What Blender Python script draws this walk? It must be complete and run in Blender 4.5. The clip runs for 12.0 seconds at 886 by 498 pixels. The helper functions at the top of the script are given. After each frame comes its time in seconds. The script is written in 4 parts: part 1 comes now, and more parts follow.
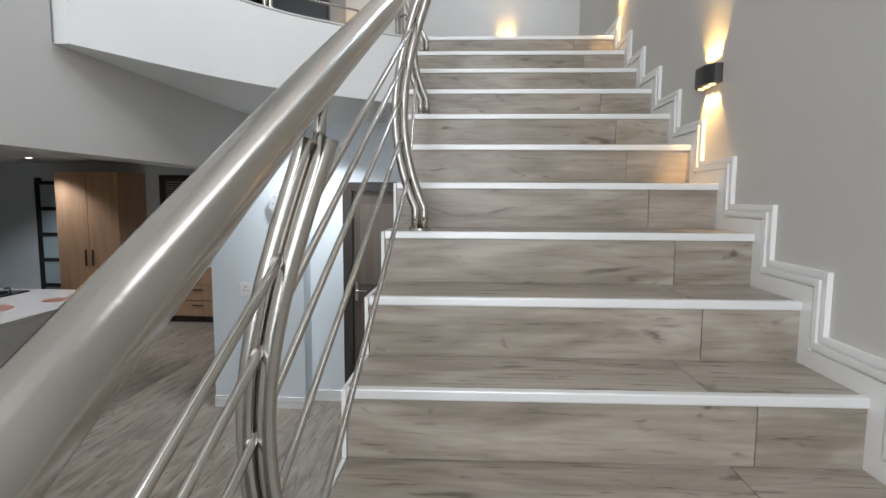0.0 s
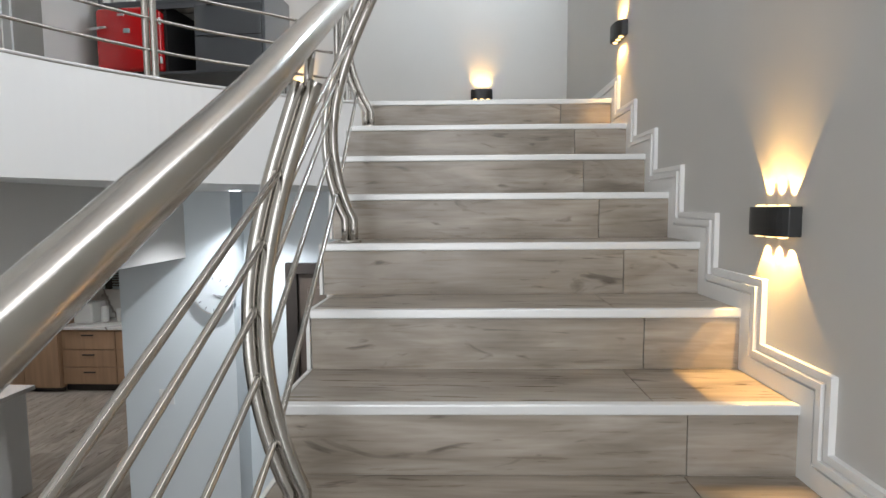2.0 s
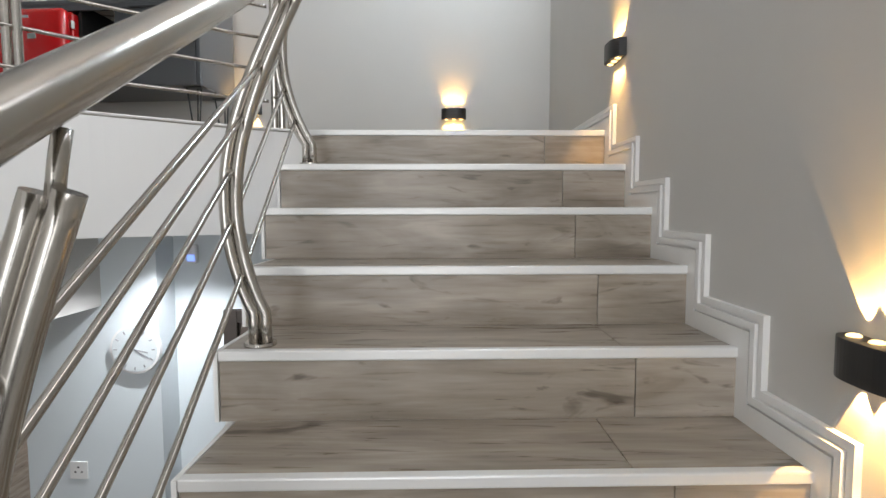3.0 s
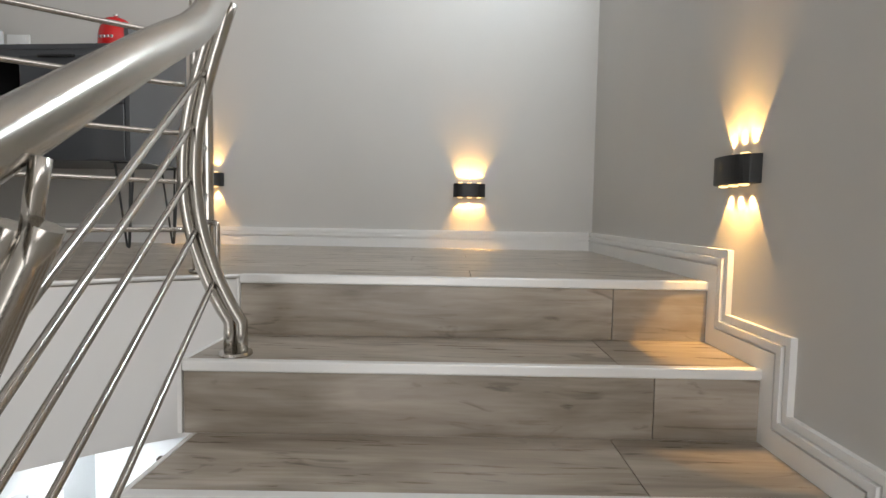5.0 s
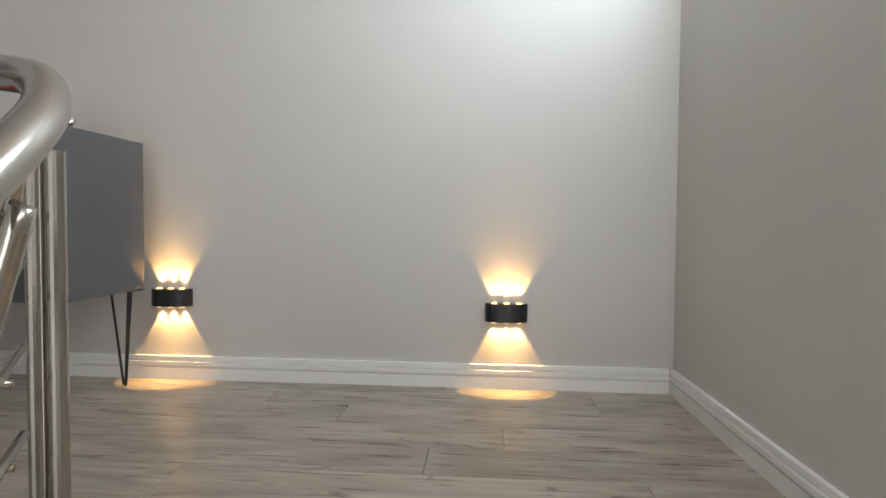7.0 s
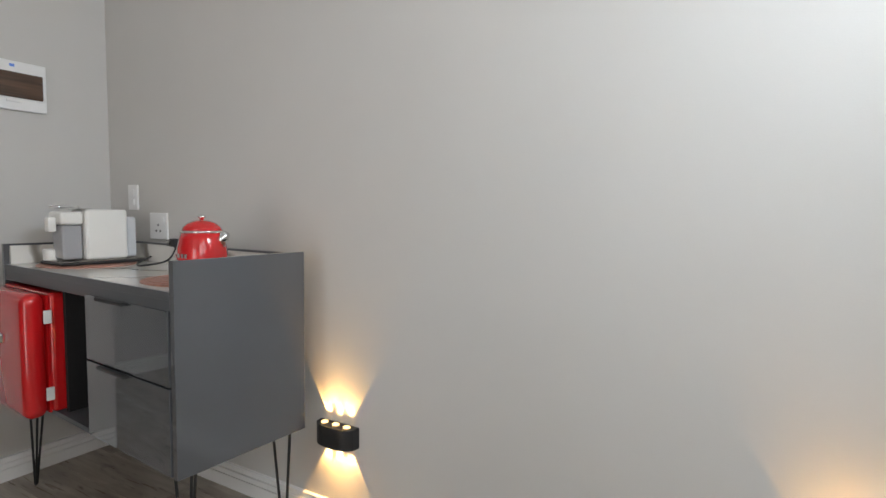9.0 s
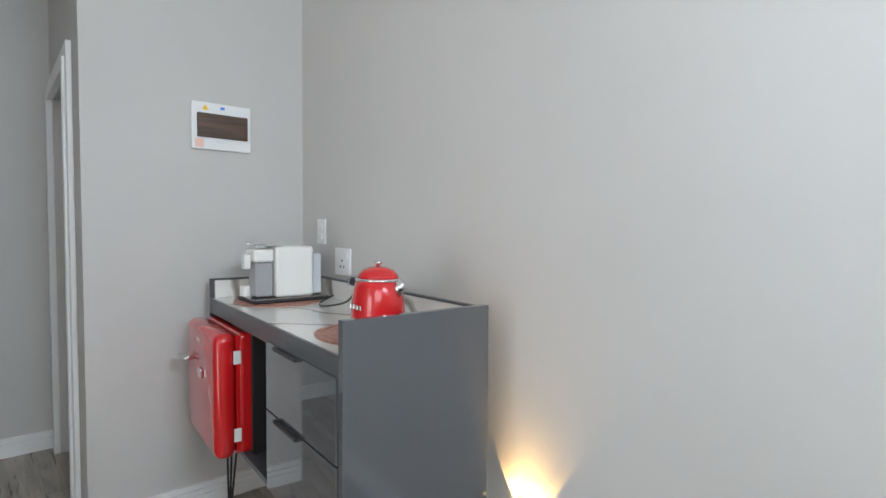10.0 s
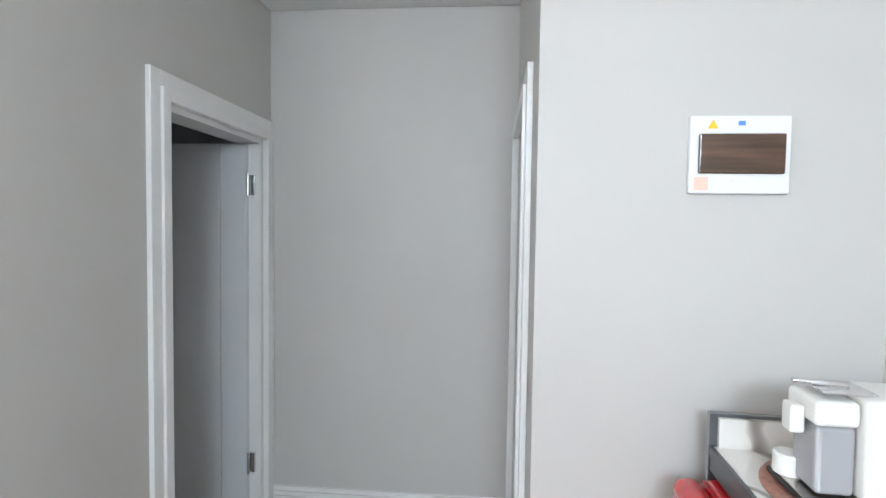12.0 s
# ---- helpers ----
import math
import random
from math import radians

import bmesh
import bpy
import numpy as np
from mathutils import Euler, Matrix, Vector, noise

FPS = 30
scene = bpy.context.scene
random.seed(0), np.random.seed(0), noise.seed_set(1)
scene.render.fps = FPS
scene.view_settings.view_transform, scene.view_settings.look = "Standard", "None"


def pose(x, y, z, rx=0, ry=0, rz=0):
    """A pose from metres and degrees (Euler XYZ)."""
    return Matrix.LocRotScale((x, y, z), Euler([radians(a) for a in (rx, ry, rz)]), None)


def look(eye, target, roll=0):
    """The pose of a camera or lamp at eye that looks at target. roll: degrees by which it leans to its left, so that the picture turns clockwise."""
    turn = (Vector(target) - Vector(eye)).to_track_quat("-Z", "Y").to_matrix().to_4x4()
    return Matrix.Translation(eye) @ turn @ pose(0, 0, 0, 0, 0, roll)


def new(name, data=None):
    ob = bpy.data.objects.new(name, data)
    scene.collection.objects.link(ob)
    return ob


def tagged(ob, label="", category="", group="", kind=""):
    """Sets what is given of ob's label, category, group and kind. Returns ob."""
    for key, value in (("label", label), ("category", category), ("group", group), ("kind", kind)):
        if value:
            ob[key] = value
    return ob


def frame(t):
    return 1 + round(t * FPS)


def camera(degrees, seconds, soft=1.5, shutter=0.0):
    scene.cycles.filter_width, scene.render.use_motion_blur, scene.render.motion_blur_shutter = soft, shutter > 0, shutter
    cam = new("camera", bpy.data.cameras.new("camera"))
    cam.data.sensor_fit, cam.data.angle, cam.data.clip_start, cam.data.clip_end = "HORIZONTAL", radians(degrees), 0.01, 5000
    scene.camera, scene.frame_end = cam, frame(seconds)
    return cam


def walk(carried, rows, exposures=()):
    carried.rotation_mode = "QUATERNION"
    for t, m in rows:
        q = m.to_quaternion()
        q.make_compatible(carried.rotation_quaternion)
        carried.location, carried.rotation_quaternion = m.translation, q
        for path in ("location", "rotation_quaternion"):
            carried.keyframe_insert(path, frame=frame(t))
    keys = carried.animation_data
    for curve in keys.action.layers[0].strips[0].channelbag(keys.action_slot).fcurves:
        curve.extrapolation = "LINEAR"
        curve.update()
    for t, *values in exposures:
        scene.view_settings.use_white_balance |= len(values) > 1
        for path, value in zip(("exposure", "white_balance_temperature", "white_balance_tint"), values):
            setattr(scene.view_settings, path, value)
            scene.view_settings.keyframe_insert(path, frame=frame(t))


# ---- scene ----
cam = camera(80.0, 12.0)
PATH = [
    (0, (-0.979, -3.904, -1.14), (-1.099, -1.917, -1.333), 0.3),
    (0.5, (-0.963, -3.684, -1.045), (-1.191, -1.704, -1.207), 0.1),
    (1, (-0.976, -3.487, -0.884), (-1.298, -1.52, -1.052), -0.5),
    (1.5, (-0.923, -3.225, -0.712), (-1.13, -1.242, -0.87), -1.2),
    (2, (-0.83, -3.023, -0.594), (-0.916, -1.031, -0.751), -0.4),
    (2.5, (-0.789, -2.768, -0.456), (-0.93, -0.779, -0.611), -0.3),
    (3, (-0.769, -2.487, -0.368), (-0.772, -0.492, -0.514), -0.1),
    (4.8, (-0.768, -1.691, 0.138), (-0.803, 0.305, 0.01), 0.6),
    (5, (-0.779, -1.579, 0.185), (-0.818, 0.416, 0.058), 1.0),
    (5.5, (-0.811, -1.384, 0.345), (-0.855, 0.61, 0.197), 1.2),
    (6, (-0.806, -1.22, 0.476), (-0.827, 0.774, 0.319), 1.5),
    (6.5, (-0.758, -1.063, 0.592), (-0.859, 0.932, 0.493), 0.4),
    (6.7, (-0.769, -0.984, 0.619), (-0.885, 1.011, 0.547), 0.2),
    (8.3, (-0.888, -0.202, 1.029), (-1.544, 1.684, 0.919), 1.2),
    (8.5, (-0.909, -0.139, 1.088), (-1.666, 1.705, 0.928), 0.1),
    (9, (-0.918, -0.025, 1.17), (-1.918, 1.702, 1.034), 0.6),
    (9.5, (-1.044, 0.091, 1.214), (-2.307, 1.638, 1.106), 0.6),
    (10, (-1.185, 0.219, 1.256), (-2.698, 1.523, 1.171), 0.4),
    (10.5, (-1.399, 0.241, 1.349), (-3.135, 1.226, 1.225), 0.2),
    (11, (-1.612, 0.318, 1.473), (-3.516, 0.913, 1.334), 0.8),
    (11.5, (-1.875, 0.366, 1.524), (-3.865, 0.51, 1.385), 0.7),
    (12, (-2.164, 0.371, 1.493), (-4.153, 0.191, 1.404), 0.8),
]
walk(cam, [(t, look(eye, target, roll)) for t, eye, target, roll in PATH],
     exposures=[(0.0, -0.30, 6300, 10), (3.0, -0.46, 6550, 11), (5.5, -0.70, 6850, 12), (6.5, -0.74, 6800, 12), (8.5, -0.76, 6850, 13), (9.5, -0.55, 6600, 12), (10.5, -0.12, 6150, 9), (12.0, 0.42, 6250, 10)])

# ---------- world and large lights ----------
world = bpy.data.worlds.new("world")
scene.world = world
world.use_nodes = True
wn, wl = world.node_tree.nodes, world.node_tree.links
sky = wn.new("ShaderNodeTexSky")
sky.sky_type, sky.sun_disc = "NISHITA", False
sky.sun_elevation, sky.sun_rotation = radians(48), radians(-27)
wl.new(sky.outputs[0], wn["Background"].inputs[0])
wn["Background"].inputs[1].default_value = 0.12


def area_light(name, m, sx, sy, watts, colour):
    lamp = bpy.data.lights.new(name, "AREA")
    lamp.shape, lamp.size, lamp.size_y, lamp.energy, lamp.color = "RECTANGLE", sx, sy, watts, colour
    ob = new(name, lamp)
    ob.matrix_world = m
    return ob


sun = bpy.data.lights.new("sun", "SUN")
sun.energy, sun.angle, sun.color = 2.0, radians(0.6), (1.0, 0.95, 0.88)
new("sun", sun).matrix_world = look((0, 0, 0), (0.30, -0.60, -0.75))
area_light("stair_window_daylight", look((0.12, -1.8, 2.0), (-3.0, -1.0, 1.3)), 2.6, 1.0, 42, (0.97, 0.98, 1.0))
area_light("front_window_daylight", look((-1.5, -6.42, 0.1), (-1.5, 0, 0.1)), 2.5, 4.6, 170, (0.96, 0.98, 1.0))
area_light("high_window_daylight", look((0.1, 0.62, 2.27), (-0.6, 1.0, 1.5)), 1.0, 0.5, 62, (0.76, 0.89, 1.0))


# ---------- materials ----------
def material(name, colour, rough=0.5, metal=0.0, vary=0.06, scale=3.0, bump=0.0, bump_scale=60.0, spec=0.5, coat=0.0, stretch=(1, 1, 1)):
    mat = bpy.data.materials.new(name)
    mat.use_nodes = True
    n, l = mat.node_tree.nodes, mat.node_tree.links
    b = n["Principled BSDF"]
    b.inputs["Roughness"].default_value, b.inputs["Metallic"].default_value = rough, metal
    b.inputs["Specular IOR Level"].default_value, b.inputs["Coat Weight"].default_value = spec, coat
    b.inputs["Coat Roughness"].default_value = 0.04
    tc, mp = n.new("ShaderNodeTexCoord"), n.new("ShaderNodeMapping")
    mp.inputs["Scale"].default_value = stretch
    l.new(tc.outputs["Object"], mp.inputs[0])
    big, fine = n.new("ShaderNodeTexNoise"), n.new("ShaderNodeTexNoise")
    big.inputs["Scale"].default_value, fine.inputs["Scale"].default_value = scale, bump_scale
    big.inputs["Detail"].default_value, fine.inputs["Detail"].default_value = 5, 4
    l.new(mp.outputs[0], big.inputs["Vector"]), l.new(mp.outputs[0], fine.inputs["Vector"])
    ramp = n.new("ShaderNodeMapRange")
    ramp.inputs[3].default_value, ramp.inputs[4].default_value = 1 - vary, 1 + vary
    ramp.inputs[1].default_value, ramp.inputs[2].default_value = 0.3, 0.7
    l.new(big.outputs["Fac"], ramp.inputs[0])
    mix = n.new("ShaderNodeVectorMath")
    mix.operation = "SCALE"
    mix.inputs[0].default_value = colour
    l.new(ramp.outputs[0], mix.inputs["Scale"])
    l.new(mix.outputs[0], b.inputs["Base Color"])
    rr = n.new("ShaderNodeMapRange")
    rr.inputs[3].default_value, rr.inputs[4].default_value = max(0.02, rough * 0.95), min(1, rough * 1.05)
    l.new(fine.outputs["Fac"], rr.inputs[0]), l.new(rr.outputs[0], b.inputs["Roughness"])
    if bump:
        bp = n.new("ShaderNodeBump")
        bp.inputs["Strength"].default_value, bp.inputs["Distance"].default_value = bump, 0.002
        l.new(fine.outputs["Fac"], bp.inputs["Height"]), l.new(bp.outputs[0], b.inputs["Normal"])
    return mat


def glow(name, colour, strength):
    mat = bpy.data.materials.new(name)
    mat.use_nodes = True
    b = mat.node_tree.nodes["Principled BSDF"]
    b.inputs["Base Color"].default_value = (*colour, 1)
    b.inputs["Emission Color"].default_value, b.inputs["Emission Strength"].default_value = (*colour, 1), strength
    return mat


def wood(name, dark, mid, light, rough=0.38, knots=0.7):
    """Long-grained board, grain along the object's x; every board starts at another place of the pattern."""
    mat = bpy.data.materials.new(name)
    mat.use_nodes = True
    n, l = mat.node_tree.nodes, mat.node_tree.links
    b = n["Principled BSDF"]
    tc, info = n.new("ShaderNodeTexCoord"), n.new("ShaderNodeObjectInfo")
    off = n.new("ShaderNodeVectorMath")
    off.operation = "MULTIPLY_ADD"
    comb = n.new("ShaderNodeCombineXYZ")
    for k in range(3):
        l.new(info.outputs["Random"], comb.inputs[k])
    off.inputs[1].default_value = (37.0, 53.0, 91.0)
    l.new(comb.outputs[0], off.inputs[0]), l.new(tc.outputs["Object"], off.inputs[2])

    def noise_tex(sx, sy, scale, detail, distort=0.0):
        mp, t = n.new("ShaderNodeMapping"), n.new("ShaderNodeTexNoise")
        mp.inputs["Scale"].default_value = (sx, sy, sy)
        t.inputs["Scale"].default_value, t.inputs["Detail"].default_value, t.inputs["Distortion"].default_value = scale, detail, distort
        l.new(off.outputs[0], mp.inputs[0]), l.new(mp.outputs[0], t.inputs["Vector"])
        return t
    grain = noise_tex(0.12, 1.6, 38, 6, 0.4)
    blot = noise_tex(0.28, 1.3, 7.5, 4, 0.9)
    soft = noise_tex(0.5, 1.0, 2.2, 3)
    knot = noise_tex(0.42, 1.5, 8.0, 3, 2.2)
    add = n.new("ShaderNodeMath")
    add.operation = "MULTIPLY_ADD"
    add.inputs[1].default_value = 0.32
    l.new(grain.outputs["Fac"], add.inputs[0])
    add2 = n.new("ShaderNodeMath")
    add2.operation = "MULTIPLY_ADD"
    add2.inputs[1].default_value = 0.68
    l.new(blot.outputs["Fac"], add2.inputs[0]), l.new(add2.outputs[0], add.inputs[2])
    add2.inputs[2].default_value = 0.0
    ramp = n.new("ShaderNodeValToRGB")
    e = ramp.color_ramp.elements
    e[0].position, e[0].color = 0.33, (*dark, 1)
    e[1].position, e[1].color = 0.66, (*light, 1)
    m = ramp.color_ramp.elements.new(0.5)
    m.color = (*mid, 1)
    l.new(add.outputs[0], ramp.inputs[0])
    kn = n.new("ShaderNodeMapRange")
    kn.inputs[1].default_value, kn.inputs[2].default_value = 0.62, 0.74
    kn.inputs[3].default_value, kn.inputs[4].default_value = 0.0, knots
    l.new(knot.outputs["Fac"], kn.inputs[0])
    mx = n.new("ShaderNodeMix")
    mx.data_type = "RGBA"
    l.new(kn.outputs[0], mx.inputs[0]), l.new(ramp.outputs[0], mx.inputs[6])
    mx.inputs[7].default_value = (dark[0] * 0.45, dark[1] * 0.42, dark[2] * 0.4, 1)
    tone = n.new("ShaderNodeMapRange")
    tone.inputs[3].default_value, tone.inputs[4].default_value = 0.86, 1.12
    tn = n.new("ShaderNodeMath")
    tn.operation = "MULTIPLY_ADD"
    tn.inputs[1].default_value = 0.5
    half = n.new("ShaderNodeMath")
    half.operation = "MULTIPLY"
    half.inputs[1].default_value = 0.5
    l.new(info.outputs["Random"], half.inputs[0])
    l.new(soft.outputs["Fac"], tn.inputs[0]), l.new(half.outputs[0], tn.inputs[2]), l.new(tn.outputs[0], tone.inputs[0])
    sc = n.new("ShaderNodeVectorMath")
    sc.operation = "SCALE"
    l.new(mx.outputs[2], sc.inputs[0]), l.new(tone.outputs[0], sc.inputs["Scale"])
    l.new(sc.outputs[0], b.inputs["Base Color"])
    rr = n.new("ShaderNodeMapRange")
    rr.inputs[3].default_value, rr.inputs[4].default_value = rough * 0.8, rough * 1.3
    l.new(grain.outputs["Fac"], rr.inputs[0]), l.new(rr.outputs[0], b.inputs["Roughness"])
    bp = n.new("ShaderNodeBump")
    bp.inputs["Strength"].default_value, bp.inputs["Distance"].default_value = 0.25, 0.0015
    l.new(grain.outputs["Fac"], bp.inputs["Height"]), l.new(bp.outputs[0], b.inputs["Normal"])
    return mat


def marble(name, scale=1.0):
    mat = bpy.data.materials.new(name)
    mat.use_nodes = True
    n, l = mat.node_tree.nodes, mat.node_tree.links
    b = n["Principled BSDF"]
    b.inputs["Roughness"].default_value = 0.1
    tc, w, s = n.new("ShaderNodeTexCoord"), n.new("ShaderNodeTexWave"), n.new("ShaderNodeTexNoise")
    mp = n.new("ShaderNodeMapping")
    mp.inputs["Rotation"].default_value = (0.2, 0.1, 0.9)
    mp.inputs["Scale"].default_value = (scale, scale, scale)
    w.inputs["Scale"].default_value, w.inputs["Distortion"].default_value, w.inputs["Detail"].default_value = 1.1, 7.0, 4
    w.inputs["Detail Scale"].default_value = 1.3
    s.inputs["Scale"].default_value = 5.0
    l.new(tc.outputs["Object"], mp.inputs[0]), l.new(mp.outputs[0], w.inputs["Vector"]), l.new(mp.outputs[0], s.inputs["Vector"])
    r = n.new("ShaderNodeValToRGB")
    e = r.color_ramp.elements
    e[0].position, e[0].color = 0.0, (0.30, 0.27, 0.24, 1)
    e[1].position, e[1].color = 0.045, (0.74, 0.72, 0.68, 1)
    r2 = n.new("ShaderNodeMapRange")
    r2.inputs[3].default_value, r2.inputs[4].default_value = 0.85, 1.1
    sc = n.new("ShaderNodeVectorMath")
    sc.operation = "SCALE"
    l.new(w.outputs["Fac"], r.inputs[0]), l.new(s.outputs["Fac"], r2.inputs[0])
    l.new(r.outputs[0], sc.inputs[0]), l.new(r2.outputs[0], sc.inputs["Scale"]), l.new(sc.outputs[0], b.inputs["Base Color"])
    return mat


PAINT = material("warm_grey_wall_paint", (0.56, 0.545, 0.52), 0.55, vary=0.025, scale=1.4, bump=0.12, bump_scale=220)
HALLPAINT = material("pale_blue_grey_wall_paint", (0.70, 0.755, 0.785), 0.6, vary=0.025, scale=1.4, bump=0.12, bump_scale=220)
WHITE = material("white_plaster_paint", (0.80, 0.80, 0.79), 0.6, vary=0.02, scale=2, bump=0.1, bump_scale=180)
TRIM = material("white_satin_trim_paint", (0.82, 0.815, 0.80), 0.33, vary=0.02, scale=6, bump=0.05, bump_scale=90)
NOSE = material("white_satin_aluminium", (0.78, 0.78, 0.77), 0.35, metal=0.25, vary=0.04, scale=8, bump=0.1, bump_scale=200, stretch=(0.1, 1, 1))
STEEL = material("brushed_stainless_steel", (0.50, 0.475, 0.44), 0.20, metal=1.0, vary=0.05, scale=10, bump=0.06, bump_scale=160)
OAK = wood("grey_oak_board", (0.20, 0.167, 0.132), (0.325, 0.28, 0.230), (0.45, 0.40, 0.345), 0.28, 0.8)
GROUT = material("dark_joint", (0.10, 0.085, 0.07), 0.8)
BLACK = material("matt_black_metal", (0.018, 0.018, 0.018), 0.42, vary=0.1, scale=20, bump=0.1, bump_scale=300)
# near-black for inner panels and fridge shell; paints the dark of socket holes
HOLLOW = material("hollow_black", (0.012, 0.012, 0.013), 0.7)
CHARCOAL = material("charcoal_gloss_laminate", (0.075, 0.08, 0.087), 0.05, vary=0.03, scale=4, coat=1.0)
EDGE = material("charcoal_edge_band", (0.085, 0.09, 0.097), 0.35, vary=0.05)
RED = material("glossy_red_enamel", (0.56, 0.012, 0.014), 0.14, vary=0.03, coat=0.6)
CHROME = material("polished_chrome", (0.75, 0.75, 0.75), 0.08, metal=1.0, vary=0.02)
CREAM = material("cream_white_plastic", (0.78, 0.77, 0.73), 0.28, vary=0.02)
SWITCH = material("white_switch_plastic", (0.80, 0.80, 0.79), 0.3, vary=0.01)
SMOKE = material("smoked_clear_plastic", (0.34, 0.34, 0.35), 0.08, vary=0.05)
RUBBER = material("black_rubber", (0.015, 0.015, 0.016), 0.5, vary=0.05)
COPPER = material("rose_copper_woven_mat", (0.42, 0.20, 0.15), 0.42, metal=0.35, vary=0.3, scale=60, bump=0.6, bump_scale=250)
MARBLE = marble("white_marble_with_grey_veins")
WALNUT = material("smoked_brown_cover", (0.085, 0.045, 0.026), 0.12, vary=0.45, scale=14, stretch=(1, 0.25, 4))
TANK = material("clear_plastic_tank", (0.58, 0.60, 0.62), 0.08, vary=0.03)
TAN = material("tan_wood_laminate", (0.40, 0.25, 0.15), 0.4, vary=0.12, scale=5, bump=0.1, stretch=(4, 4, 0.3))
BROWN = material("dark_bronze_frame", (0.035, 0.028, 0.024), 0.4, vary=0.1)
DOORWHITE = material("white_painted_door", (0.70, 0.71, 0.72), 0.4, vary=0.02, scale=3)
YELLOW = material("yellow_warning_sticker", (0.85, 0.55, 0.02), 0.5)
PINK = material("pale_printed_sticker", (0.85, 0.55, 0.45), 0.5)
WARM = glow("warm_led_lens", (1.0, 0.68, 0.30), 4)
COOLWHITE = glow("cool_downlight_lens", (0.9, 0.96, 1.0), 12)
AMBER = glow("amber_bulb", (1.0, 0.45, 0.12), 12)
glass = bpy.data.materials.new("window_glass")
glass.use_nodes = True
gb = glass.node_tree.nodes["Principled BSDF"]
gb.inputs["Transmission Weight"].default_value, gb.inputs["Roughness"].default_value, gb.inputs["IOR"].default_value = 1.0, 0.0, 1.45
DARKGLASS = material("dark_glass", (0.03, 0.035, 0.04), 0.05, vary=0.05)
FROST = material("frosted_pane", (0.45, 0.55, 0.60), 0.3, vary=0.05)


# ---------- mesh helpers ----------
def empty(name, at=(0, 0, 0)):
    ob = new(name)
    ob.location = at
    ob.empty_display_size = 0.05
    return ob


def part(name, bm, mat, parent=None, label="", smooth=False):
    me = bpy.data.meshes.new(name)
    bmesh.ops.recalc_face_normals(bm, faces=bm.faces)
    bm.to_mesh(me)
    bm.free()
    if smooth:
        me.polygons.foreach_set("use_smooth", [True] * len(me.polygons))
    me.materials.append(mat)
    ob = new(name, me)
    if parent:
        ob.parent = parent
        ob.matrix_parent_inverse = Matrix.Translation(parent.location).inverted() if parent.type == "EMPTY" and not parent.parent else Matrix.Identity(4)
    if label:
        tagged(ob, label)
    return ob


def box(x0, x1, y0, y1, z0, z1, bevel=0.0, seg=2, bm=None):
    own = bmesh.new()
    bmesh.ops.create_cube(own, size=1)
    bmesh.ops.scale(own, vec=(x1 - x0, y1 - y0, z1 - z0), verts=own.verts)
    bmesh.ops.translate(own, vec=((x0 + x1) / 2, (y0 + y1) / 2, (z0 + z1) / 2), verts=own.verts)
    if bevel:
        bmesh.ops.bevel(own, geom=own.edges[:], offset=bevel, segments=seg, affect="EDGES", profile=0.5)
    if bm is None:
        return own
    tmp = bpy.data.meshes.new("tmp")
    own.to_mesh(tmp)
    bm.from_mesh(tmp)
    bpy.data.meshes.remove(tmp)
    own.free()
    return bm


def tube(points, r, sides=14, caps=True, bm=None):
    """A round tube swept along a list of points; r is one radius or one a point."""
    bm = bm or bmesh.new()
    pts = [Vector(p) for p in points]
    radii = r if isinstance(r, (list, tuple)) else [r] * len(pts)
    side, rings = None, []
    for i, p in enumerate(pts):
        d = (pts[min(i + 1, len(pts) - 1)] - pts[max(i - 1, 0)]).normalized()
        if side is None:
            side = d.orthogonal().normalized()
        side = (side - d * side.dot(d)).normalized()
        up = d.cross(side)
        rings.append([bm.verts.new(p + radii[i] * (math.cos(a) * side + math.sin(a) * up))
                      for a in (2 * math.pi * k / sides for k in range(sides))])
    for a, b in zip(rings, rings[1:]):
        for k in range(sides):
            bm.faces.new((a[k], a[(k + 1) % sides], b[(k + 1) % sides], b[k]))
    if caps:
        bm.faces.new(rings[0][::-1]), bm.faces.new(rings[-1])
    return bm


def smooth_line(ctrl, n=10):
    """Points along a smooth curve through the given ones."""
    c = [Vector(p) for p in ctrl]
    c = [c[0] * 2 - c[1]] + c + [c[-1] * 2 - c[-2]]
    out = []
    for i in range(1, len(c) - 2):
        for k in range(n):
            t = k / n
            out.append(0.5 * ((2 * c[i]) + (c[i + 1] - c[i - 1]) * t + (2 * c[i - 1] - 5 * c[i] + 4 * c[i + 1] - c[i + 2]) * t * t
                              + (3 * c[i] - c[i - 1] - 3 * c[i + 1] + c[i + 2]) * t ** 3))
    return out + [c[-2]]


def lathe(profile, at=(0, 0, 0), sides=32):
    bm = bmesh.new()
    rings = [[bm.verts.new((at[0] + r * math.cos(a), at[1] + r * math.sin(a), at[2] + z)) for a in (2 * math.pi * k / sides for k in range(sides))]
             for r, z in profile]
    for a, b in zip(rings, rings[1:]):
        for k in range(sides):
            bm.faces.new((a[k], a[(k + 1) % sides], b[(k + 1) % sides], b[k]))
    bm.faces.new(rings[0][::-1]), bm.faces.new(rings[-1])
    return bm


